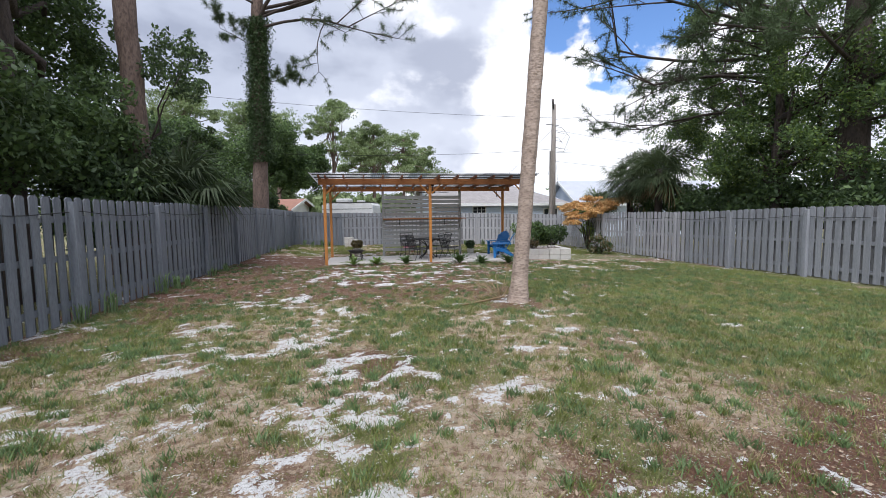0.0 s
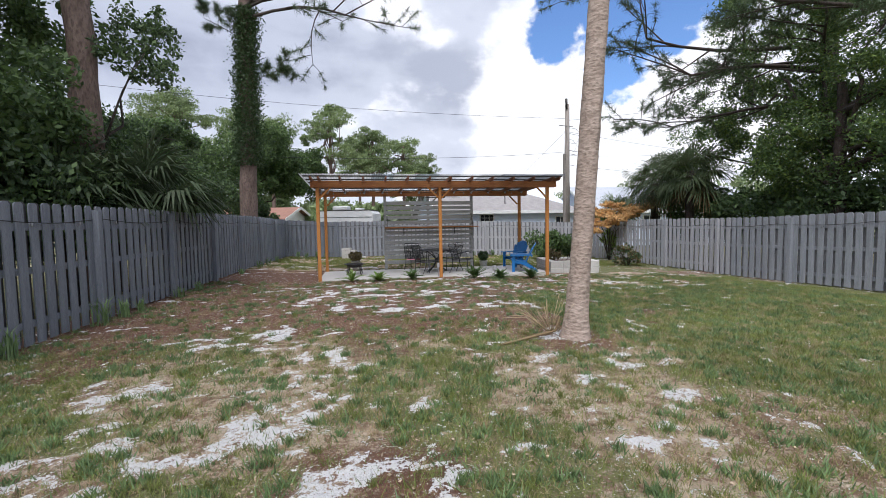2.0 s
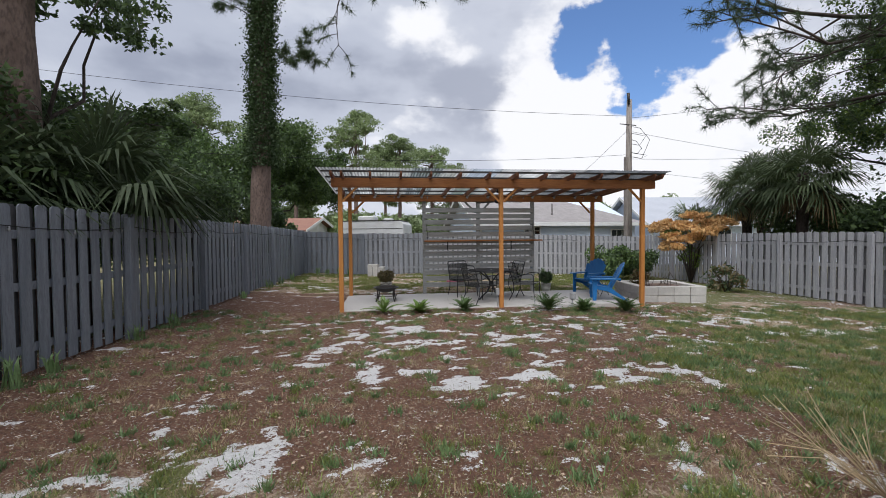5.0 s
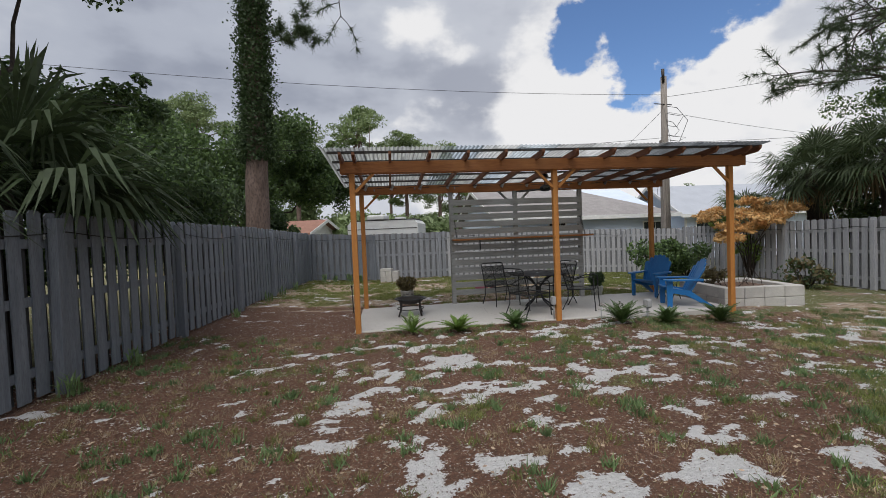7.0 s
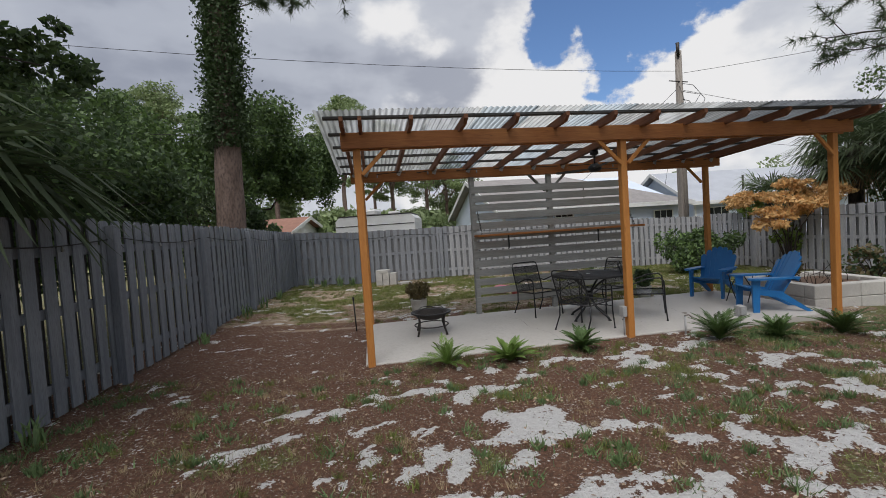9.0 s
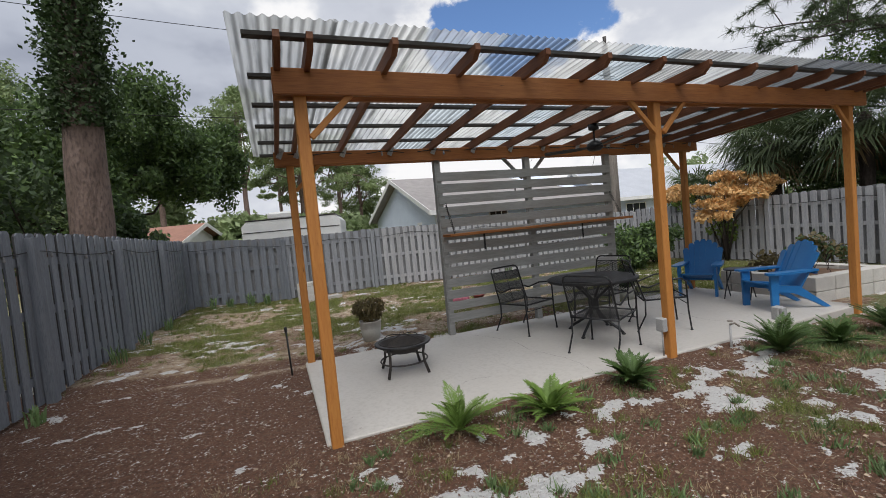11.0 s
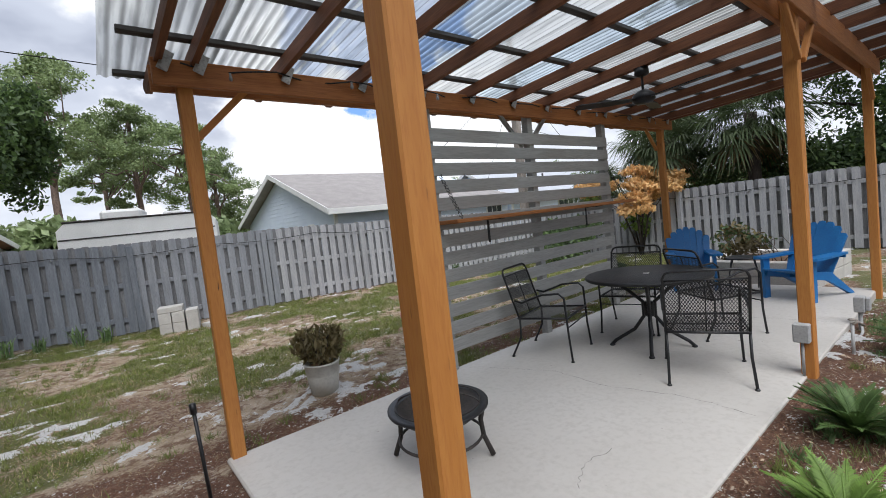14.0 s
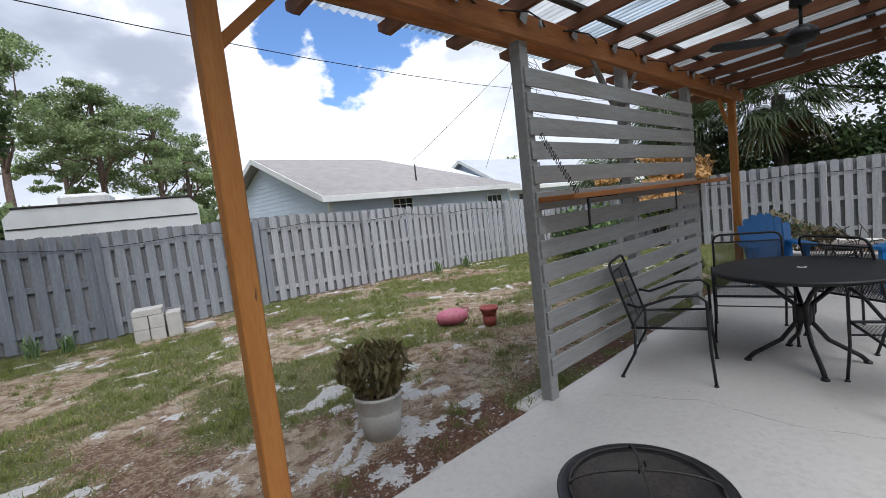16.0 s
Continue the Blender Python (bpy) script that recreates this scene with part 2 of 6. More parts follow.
# ---- building helpers ----
class G:
    """Collects points and faces of one mesh."""

    def __init__(self):
        self.v, self.f, self.smooth = [], [], []

    def add(self, v, f, smooth=False, m=None):
        k = len(self.v)
        self.v += [tuple(m @ Vector(p)) for p in v] if m is not None else [tuple(p) for p in v]
        self.f += [tuple(i + k for i in q) for q in f]
        self.smooth += [smooth] * len(f)
        return self

    def box(self, x0, x1, y0, y1, z0, z1, b=0.004, m=None):
        c = Vector(((x0 + x1) / 2, (y0 + y1) / 2, (z0 + z1) / 2))
        h = Vector((abs(x1 - x0) / 2, abs(y1 - y0) / 2, abs(z1 - z0) / 2))
        b = min(b, min(h) * 0.9)
        v, ix = [], {}
        for s in ((sx, sy, sz) for sx in (-1, 1) for sy in (-1, 1) for sz in (-1, 1)):
            for a in range(3):
                ix[s, a] = len(v)
                v.append(Vector([s[i] * (h[i] if i == a else h[i] - b) for i in range(3)]))
        fs = []
        for a in range(3):
            o, q = (a + 1) % 3, (a + 2) % 3
            for s in (-1, 1):
                cs = []
                for so, sq in ((-1, -1), (1, -1), (1, 1), (-1, 1)):
                    k = [0, 0, 0]
                    k[a], k[o], k[q] = s, so, sq
                    cs.append(ix[tuple(k), a])
                fs.append(cs)
            for so in (-1, 1):
                for sq in (-1, 1):
                    k0, k1 = [0, 0, 0], [0, 0, 0]
                    k0[o] = k1[o] = so
                    k0[q] = k1[q] = sq
                    k0[a], k1[a] = -1, 1
                    k0, k1 = tuple(k0), tuple(k1)
                    fs.append([ix[k0, o], ix[k1, o], ix[k1, q], ix[k0, q]])
        for s in ((sx, sy, sz) for sx in (-1, 1) for sy in (-1, 1) for sz in (-1, 1)):
            fs.append([ix[s, 0], ix[s, 1], ix[s, 2]])
        good = []
        for q in fs:
            nrm = (v[q[1]] - v[q[0]]).cross(v[q[2]] - v[q[0]])
            mid = sum((v[i] for i in q), Vector()) / len(q)
            good.append(q if nrm.dot(mid) > 0 else q[::-1])
        return self.add([p + c for p in v], good, False, m)

    def tube(self, pts, r, n=8, m=None, cap=True):
        pts = [Vector(p) for p in pts]
        rs = [r] * len(pts) if isinstance(r, (int, float)) else list(r)
        v, f = [], []
        side = None
        for i, p in enumerate(pts):
            d = (pts[min(i + 1, len(pts) - 1)] - pts[max(i - 1, 0)]).normalized()
            if side is None:
                side = d.orthogonal().normalized()
            else:
                side = (side - d * side.dot(d)).normalized()
            up = d.cross(side)
            for k in range(n):
                a = 2 * math.pi * k / n
                v.append(p + (side * math.cos(a) + up * math.sin(a)) * rs[i])
            if i:
                for k in range(n):
                    a, b = (i - 1) * n + k, (i - 1) * n + (k + 1) % n
                    f.append((a, b, b + n, a + n))
        if cap:
            f.append(tuple(range(n))[::-1])
            f.append(tuple(range(len(v) - n, len(v))))
        return self.add(v, f, True, m)

    def lathe(self, prof, n=32, m=None, close=False):
        v, f = [], []
        for r, z in prof:
            for k in range(n):
                a = 2 * math.pi * k / n
                v.append((r * math.cos(a), r * math.sin(a), z))
        for i in range(len(prof) - 1):
            for k in range(n):
                a, b = i * n + k, i * n + (k + 1) % n
                f.append((a, b, b + n, a + n))
        if close:
            f.append(tuple(range(n))[::-1])
            f.append(tuple(range(len(v) - n, len(v))))
        return self.add(v, f, True, m)

    def prism(self, outline, axis, lo, hi, m=None):
        """An outline in the two other axes, drawn out along the axis."""
        put = {"x": lambda a, b, c: (c, a, b), "y": lambda a, b, c: (a, c, b), "z": lambda a, b, c: (a, b, c)}[axis]
        n = len(outline)
        v = [put(a, b, lo) for a, b in outline] + [put(a, b, hi) for a, b in outline]
        f = [tuple(range(n))[::-1], tuple(range(n, 2 * n))] + [(i, (i + 1) % n, n + (i + 1) % n, n + i) for i in range(n)]
        return self.add(v, f, False, m)

    def mesh(self, name, mat):
        me = bpy.data.meshes.new(name)
        me.from_pydata(self.v, [], self.f)
        me.polygons.foreach_set("use_smooth", self.smooth)
        me.materials.append(mat)
        me.update()
        return me


def part(name, g, mat, parent, label=""):
    ob = new(name, g.mesh(name, mat) if isinstance(g, G) else g)
    ob.parent = parent
    return tagged(ob, label)


def thing(name, m, label, category, group="", kind=""):
    ob = new(name)
    ob.matrix_basis = m
    ob.empty_display_size = 0.1
    return tagged(ob, label, category, group, kind)


def solid(name, g, mat, label, category="", group="", kind="", m=None):
    ob = new(name, g.mesh(name, mat))
    if m is not None:
        ob.matrix_basis = m
    return tagged(ob, label, category, group, kind)


def raw_mesh(name, verts, loops, sizes, mat, smooth=False):
    """A mesh from arrays: points (n, 3), corner indices, corners a face."""
    me = bpy.data.meshes.new(name)
    me.vertices.add(len(verts))
    me.vertices.foreach_set("co", np.asarray(verts, dtype=np.float32).ravel())
    me.loops.add(len(loops))
    me.loops.foreach_set("vertex_index", np.asarray(loops, dtype=np.int32))
    me.polygons.add(len(sizes))
    starts = np.concatenate(([0], np.cumsum(sizes)[:-1]))
    me.polygons.foreach_set("loop_start", starts.astype(np.int32))
    if smooth:
        me.polygons.foreach_set("use_smooth", np.ones(len(sizes), dtype=bool))
    me.materials.append(mat)
    me.update(calc_edges=True)
    return me


def lattice_noise(x, y, seed=0):
    xi, yi = np.floor(x).astype(np.int64), np.floor(y).astype(np.int64)
    xf, yf = x - xi, y - yi
    u, v = xf * xf * (3 - 2 * xf), yf * yf * (3 - 2 * yf)

    def h(a, b):
        k = (a * 374761393 + b * 668265263 + seed * 1442695041) & 0x7FFFFFFF
        k = ((k ^ (k >> 13)) * 1274126177) & 0x7FFFFFFF
        return ((k ^ (k >> 16)) & 0xFFFF) / 65535.0

    return (h(xi, yi) * (1 - u) + h(xi + 1, yi) * u) * (1 - v) + (h(xi, yi + 1) * (1 - u) + h(xi + 1, yi + 1) * u) * v


def fbm(x, y, octaves=4, seed=0):
    s, a, tot = 0.0, 0.5, 0.0
    for i in range(octaves):
        s = s + a * lattice_noise(x * 2 ** i + 17.3 * i, y * 2 ** i + 5.1 * i, seed + i)
        tot += a
        a *= 0.5
    return s / tot


def step(v, lo, hi):
    t = np.clip((v - lo) / (hi - lo), 0, 1)
    return t * t * (3 - 2 * t)


def fence_left(y):
    return -4.27 + 0.025 * (y - 6)


def fence_right(y):
    return 11.28 - 0.010 * (y - 8)


def fence_back(x):
    return 24.2 - 0.026 * (x + 4)


def slope(x, y):
    """The lie of the ground."""
    x, y = np.asarray(x, dtype=float), np.asarray(y, dtype=float)
    z = -0.02 - 0.11 * step(y, 8, 14) * step(x, -4.2, -1.3) - 0.025 * np.clip(x - 2, 0, 9.5) - 0.06 * step(y, 17, 24)
    inside = step(x, -5.4, -4.4) * step(-x, -12.5, -11.5)
    return z + 0.03 * (fbm(x * 0.9, y * 0.9, 3, 5) - 0.5) * inside


def ground_z(x, y):
    return float(slope(x, y))


# slab outline, used by the ground as well
SX0, SX1, SY0, SY1, SZ = -1.36, 5.52, 14.46, 16.88, -0.115


def cover(x, y):
    """How sandy, grassy and strawy the ground is, each from 0 to 1."""
    wob = fbm(x * 0.5, y * 0.5, 3, 11)
    wx, wy = fbm(x * 2.2, y * 2.2, 3, 23) - 0.5, fbm(x * 2.2, y * 2.2, 3, 27) - 0.5
    wind = 1 - np.clip(np.abs(fbm(x * 1.25 + 0.9 * wx, y * 1.7 + 0.9 * wy, 3, 33) - 0.5) * 7, 0, 1)
    s = 0.40 * fbm(x * 2.4 + 1.6 * wx, y * 2.9 + 1.6 * wy, 3, 21) + 0.44 * fbm(x * 6.5 + 3 * wy, y * 8.0 + 3 * wx, 4, 29) + 0.16 * wind
    track = np.exp(-((x - (0.45 - 0.19 * y)) / 0.8) ** 2) * step(y, 0.3, 2.5) * step(-y, -9.5, -8.0)
    left = np.exp(-((x + 2.2) / 0.75) ** 2) * step(y, 4.5, 6.0) * step(-y, -10.0, -8.5) * 0.85
    front = step(y, 8.2, 10.0) * step(-y, -14.3, -13.6) * step(x, -2.4, -1.0) * step(-x, -5.2, -3.2)
    side = step(y, 10.2, 11.2) * step(-y, -14.6, -13.8) * step(x, 4.0, 5.2) * step(-x, -9.6, -8.4)
    back = step(y, 16.9, 17.6) * step(-y, -21.0, -18.5) * step(-x, -2.2, 0.2)
    amount = np.maximum.reduce([1.0 * track, 0.74 * front, 0.50 * side, 0.45 * back, 0.82 * left, 0.16 + 0.22 * step(-y, -7.5, -6.0) * step(-x, -3.2, -2.4)])
    amount = amount * (1 - 0.75 * step(x, 3.0, 4.4) * step(-y, -10.6, -9.6)) * (1 - step(y, 20.5, 22.5) * 0.6)
    amount = np.maximum(amount, 1.25 * np.exp(-(((x - 2.6) / 1.1) ** 2 + ((y - 13.9) / 0.35) ** 2)))
    amount = amount * (1 - 0.8 * step(-x, 1.35, 1.7) * step(y, 12.5, 14.0) * step(-y, -17.0, -16.4))
    sand = step(s + 0.165 * amount, 0.650, 0.682) * (0.74 + 0.26 * step(y, 7.0, 9.0))
    lush = np.maximum.reduce([step(x + 1.1 * (wob - 0.5), 2.5, 4.0) * step(y, 1.6, 3.4) * (1 - 0.7 * step(y, 10.0, 12.5)),
                              step(y, 17.2, 19.5) * 0.2, 0.55 * step(-x, 1.9, 3.0) * step(-y, -9, -6.5), 0.75 * step(x, 5.5, 6.5) * step(y, 14.5, 15.5)])
    g = fbm(x * 1.3, y * 1.3, 4, 41)
    dry_front = step(y, 6.2, 9.0) * step(-y, -16.9, -16.6) * step(-x, -7.5, -4.0)
    fence_strip = step(-x, 2.6, 3.5) * step(y, 4.5, 7.0) * step(-y, -19, -15)
    grass = np.clip(step(g + 0.42 * lush - 0.17 * dry_front - 0.15 * fence_strip, 0.47, 0.70), 0, 1) * (1 - 0.9 * sand)
    soil = np.maximum.reduce([np.exp(-(((x - 3.4) / 1.7) ** 2 + ((y - 1.9) / 0.8) ** 2)), np.exp(-(((x - 2.54) / 0.8) ** 2 + ((y - 7.0) / 0.7) ** 2)), np.exp(-(((x - 0.2) / 0.5) ** 2 + ((y - 4.6) / 0.4) ** 2))])
    straw = np.clip(0.95 * dry_front + soil + fence_strip + 0.9 * step(y, 16.8, 16.9) * step(-y, -17.5, -17.1) + 0.55 * step(fbm(x * 1.1, y * 1.1, 3, 61), 0.46, 0.64), 0, 1)
    grass = np.maximum(grass, 0.34 * step(-y, -9, -7) * (1 - sand))
    grass = grass * (1 - 0.55 * np.clip(soil, 0, 1))
    return sand, grass, straw


# ---- ground ----
def ground_material():
    m = bpy.data.materials.new("yard_ground")
    m.use_nodes = True
    t = m.node_tree
    n, ln = t.nodes.new, t.links.new
    p = t.nodes["Principled BSDF"]
    p.inputs["Roughness"].default_value = 0.95
    geo = n("ShaderNodeNewGeometry")

    def nz(s, d=6, r=0.6):
        x = n("ShaderNodeTexNoise")
        x.inputs["Scale"].default_value, x.inputs["Detail"].default_value, x.inputs["Roughness"].default_value = s, d, r
        ln(geo.outputs["Position"], x.inputs["Vector"])
        return x.outputs["Fac"]

    def attr(name):
        a = n("ShaderNodeAttribute")
        a.attribute_name = name
        return a.outputs["Fac"]

    def op(kind, a, b):
        x = n("ShaderNodeMath")
        x.operation = kind
        for i, v in ((0, a), (1, b)):
            if isinstance(v, (int, float)):
                x.inputs[i].default_value = v
            else:
                ln(v, x.inputs[i])
        return x.outputs[0]

    def rng(v, lo, hi):
        r = n("ShaderNodeMapRange")
        r.inputs["From Min"].default_value, r.inputs["From Max"].default_value = lo, hi
        ln(v, r.inputs["Value"])
        return r.outputs[0]

    def mix(f, a, b):
        x = n("ShaderNodeMix")
        x.data_type = "RGBA"
        ln(f, x.inputs[0])
        for i, v in ((6, a), (7, b)):
            if isinstance(v, tuple):
                x.inputs[i].default_value = (*v, 1)
            else:
                ln(v, x.inputs[i])
        return x.outputs[2]

    mid, fine, speck = nz(7), nz(32), nz(110, 3)
    tan = mix(rng(mid, 0.35, 0.65), (0.42, 0.31, 0.21), (0.68, 0.56, 0.43))
    brown = mix(rng(fine, 0.35, 0.65), (0.10, 0.045, 0.027), (0.24, 0.12, 0.072))
    sand = mix(rng(fine, 0.3, 0.7), (0.72, 0.70, 0.69), (0.88, 0.87, 0.86))
    green = mix(rng(fine, 0.35, 0.65), (0.10, 0.11, 0.034), (0.23, 0.235, 0.085))
    ragged = op("ADD", op("MULTIPLY", op("SUBTRACT", fine, 0.5), 2.2), op("MULTIPLY", op("SUBTRACT", mid, 0.5), 1.4))
    tan = mix(rng(nz(9, 8, 0.72), 0.50, 0.57), tan, (0.26, 0.16, 0.105))
    col = mix(rng(op("ADD", attr("straw"), ragged), 0.3, 0.7), tan, brown)
    col = mix(rng(op("ADD", attr("grass"), ragged), 0.35, 0.75), col, green)
    col = mix(rng(speck, 0.62, 0.72), col, (0.075, 0.05, 0.035))
    col = mix(rng(nz(26, 5), 0.64, 0.70), col, (0.20, 0.12, 0.08))
    col = mix(rng(nz(48, 4), 0.62, 0.67), col, (0.58, 0.49, 0.38))
    frayed = op("ADD", op("MULTIPLY", ragged, 1.25), op("MULTIPLY", op("SUBTRACT", nz(62, 5), 0.5), 1.8))
    col = mix(rng(op("ADD", attr("sand"), frayed), 0.45, 0.60), col, sand)
    col = mix(rng(nz(75, 3), 0.68, 0.73), col, (0.30, 0.22, 0.17))
    ln(col, p.inputs["Base Color"])
    b = n("ShaderNodeBump")
    b.inputs["Strength"].default_value, b.inputs["Distance"].default_value = 1.0, 0.06
    ln(op("ADD", fine, op("MULTIPLY", speck, 0.6)), b.inputs["Height"])
    ln(b.outputs[0], p.inputs["Normal"])
    return m


def spread(lo, hi, cell, far):
    """Grid lines: even inside, ever wider outside."""
    inner = np.arange(lo, hi + cell / 2, cell)
    steps = np.geomspace(cell * 3, far, 16)
    return np.concatenate((lo - np.cumsum(steps)[::-1], inner, hi + np.cumsum(steps)))


def build_ground():
    xs, ys = spread(-4.6, 11.8, 0.055, 420), spread(-2.5, 24.6, 0.055, 420)
    X, Y = np.meshgrid(xs, ys)
    Z = slope(X, Y)
    sand, grass, straw = cover(X, Y)
    out = (X < -4.6) | (X > 11.8) | (Y > 24.6) | (Y < -2.5)
    sand = np.where(out, 0.0, sand)
    grass = np.where(out, 0.75, grass)
    Z = Z + np.where(out, 0, 0.012 * sand - 0.02 * (fbm(X * 5, Y * 5, 3, 77) - 0.5))
    slab = (X > SX0 + 0.05) & (X < SX1 - 0.05) & (Y > SY0 + 0.05) & (Y < SY1 - 0.05)
    Z = np.where(slab, -0.30, np.minimum(Z, np.where((X > SX0 - .1) & (X < SX1 + .1) & (Y > SY0 - .1) & (Y < SY1 + .1), SZ - 0.025, 9)))
    nx, ny = len(xs), len(ys)
    idx = np.arange(nx * ny).reshape(ny, nx)
    quads = np.stack((idx[:-1, :-1], idx[:-1, 1:], idx[1:, 1:], idx[1:, :-1]), -1).reshape(-1, 4)
    me = raw_mesh("ground", np.stack((X, Y, Z), -1).reshape(-1, 3), quads.ravel(), np.full(len(quads), 4), ground_material(), True)
    for name, a in (("sand", sand), ("grass", grass), ("straw", straw)):
        me.attributes.new(name, "FLOAT", "POINT").data.foreach_set("value", a.ravel().astype(np.float32))
    tagged(new("ground", me), "patchy lawn with bare white sand and brown pine straw", "ground", kind="structure")


build_ground()


# ---- slab ----
def build_slab():
    slab = thing("patio_slab", pose(0, 0, 0), "pale painted concrete patio slab with hairline cracks", "patio", kind="structure")
    part("slab", G().box(SX0, SX1, SY0, SY1, -0.36, SZ, 0.012), CONCRETE, slab)
    part("footing", G().box(0.42, 0.78, SY1 + 0.002, SY1 + 0.16, -0.36, SZ - 0.01, 0.01), CONCRETE, slab)
    crack = material("crack", [(0.22, 0.205, 0.19), (0.28, 0.265, 0.25), (0.16, 0.15, 0.14)])
    rnd = random.Random(4)
    for pts in (((0.9, 16.6), (1.15, 16.05), (1.1, 15.5), (1.25, 15.0), (1.2, 14.47)), ((-0.1, 14.95), (0.1, 15.05), (0.35, 15.0)),
                ((3.6, 16.86), (3.75, 16.1), (3.6, 15.3), (3.7, 14.47))):
        g, line = G(), []
        for (xa, ya), (xb, yb) in zip(pts, pts[1:]):
            for k in range(8):
                u = k / 8
                line.append((xa + (xb - xa) * u + rnd.uniform(-.015, .015), ya + (yb - ya) * u + rnd.uniform(-.012, .012)))
        for (xa, ya), (xb, yb) in zip(line, line[1:]):
            w = rnd.uniform(0.001, 0.0032)
            d = Vector((xb - xa, yb - ya)).normalized().orthogonal() * w
            g.add([(xa - d.x, ya - d.y, SZ + 0.0012), (xb - d.x, yb - d.y, SZ + 0.0012), (xb + d.x, yb + d.y, SZ + 0.0012), (xa + d.x, ya + d.y, SZ + 0.0012)], [(0, 1, 2, 3)])
        part("crack", g, crack, slab)


build_slab()


# ---- fences ----
def picket_mesh(name, mat, h, w=0.14, t=0.018):
    k = 0.03
    return G().prism([(-w / 2, 0), (w / 2, 0), (w / 2, h - k), (w / 2 - k, h), (-w / 2 + k, h), (-w / 2, h - k)], "y", -t / 2, t / 2).mesh(name, mat)


def fence(name, label, a, b, inward, mat, height=1.78, posts=2.44, pitch=0.215, rear_mat=SHADEWOOD, panels=()):
    """A shadow-box fence from a to b: rails, pickets on both faces by turns, posts on the inner side."""
    a, b = Vector(a), Vector(b)
    length, ang = (b - a).length, math.degrees(math.atan2(b.y - a.y, b.x - a.x))
    if Vector((-math.sin(radians(ang)), math.cos(radians(ang)))).dot(Vector(inward)) < 0:
        a, b, ang = b, a, ang + 180
    root = thing(name, pose(a.x, a.y, 0, 0, 0, ang), label, "fence", kind="structure")
    d = (b - a).normalized()

    def base(s):
        p = a + d * s
        return ground_z(p.x, p.y)

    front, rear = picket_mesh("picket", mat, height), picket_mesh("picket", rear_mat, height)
    other = [(s0, s1, m_, picket_mesh("picket", m_, height)) for s0, s1, m_ in panels]

    def coat(s):
        return next(((m_, me_) for s0, s1, m_, me_ in other if s0 <= s < s1), (mat, front))

    rnd = random.Random(name)
    n = int(length / pitch)
    for i in range(n):
        s = (i + 0.5) * pitch
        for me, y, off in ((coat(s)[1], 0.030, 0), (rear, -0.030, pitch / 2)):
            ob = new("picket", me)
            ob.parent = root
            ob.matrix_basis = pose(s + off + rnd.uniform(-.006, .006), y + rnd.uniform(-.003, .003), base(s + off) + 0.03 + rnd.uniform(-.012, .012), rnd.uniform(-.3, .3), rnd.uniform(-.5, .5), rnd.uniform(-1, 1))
    m = int(round(length / posts))
    step_ = length / m
    for i in range(m):
        s0, s1 = i * step_, (i + 1) * step_
        z0, z1 = base(s0), base(s1)
        for hh in (0.28, 0.95, 1.5):
            g = G().box(0, math.hypot(s1 - s0, z1 - z0), -0.019, 0.019, -0.045, 0.045, 0.003)
            ob = part("rail", g, coat((s0 + s1) / 2)[0], root)
            ob.matrix_basis = pose(s0, 0, z0 + hh, 0, -math.degrees(math.atan2(z1 - z0, s1 - s0)), 0)
    post = G().box(-0.055, 0.055, 0.041, 0.135, -0.3, height - 0.03, 0.006)
    shapes = {}
    for i in range(m + 1):
        s = min(max(i * step_, 0.06), length - 0.06)
        c_ = coat(s)[0]
        if c_ not in shapes:
            shapes[c_] = post.mesh("post", c_)
        ob = part("post", shapes[c_], c_, root)
        ob.matrix_basis = pose(s, 0, base(s), rnd.uniform(-.6, .6), rnd.uniform(-.6, .6), 0)
    return root


YB_L, YB_R = fence_back(-4), fence_back(10.8)
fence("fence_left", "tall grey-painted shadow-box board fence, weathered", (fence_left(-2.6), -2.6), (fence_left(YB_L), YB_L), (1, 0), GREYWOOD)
# boards go from pale through mid to dark grey toward the left end
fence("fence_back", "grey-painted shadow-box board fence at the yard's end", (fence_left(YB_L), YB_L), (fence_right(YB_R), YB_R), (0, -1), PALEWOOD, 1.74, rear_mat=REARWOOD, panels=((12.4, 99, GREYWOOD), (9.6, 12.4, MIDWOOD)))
# near panels painted darker to carry the shadow of the trees
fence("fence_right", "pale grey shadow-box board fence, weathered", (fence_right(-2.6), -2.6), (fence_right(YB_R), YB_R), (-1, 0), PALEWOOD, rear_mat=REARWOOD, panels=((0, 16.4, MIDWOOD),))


# ---- pergola ----
PX, PYF, PYB = (-1.285, 2.13, 5.42), 14.45, 16.86
FZ0, FZ1, BZ0, BZ1 = 2.46, 2.645, 2.36, 2.525
RAFTERS = [-1.42, -1.22, -0.66, -0.04, 0.57, 1.18, 1.79, 2.36, 3.0, 3.61, 4.22, 4.83, 5.44, 5.62]


def roof_z(y):
    """Underside of the rafters."""
    return FZ1 - 0.03 + (y - PYF) * (BZ1 - FZ1) / (PYB - PYF)


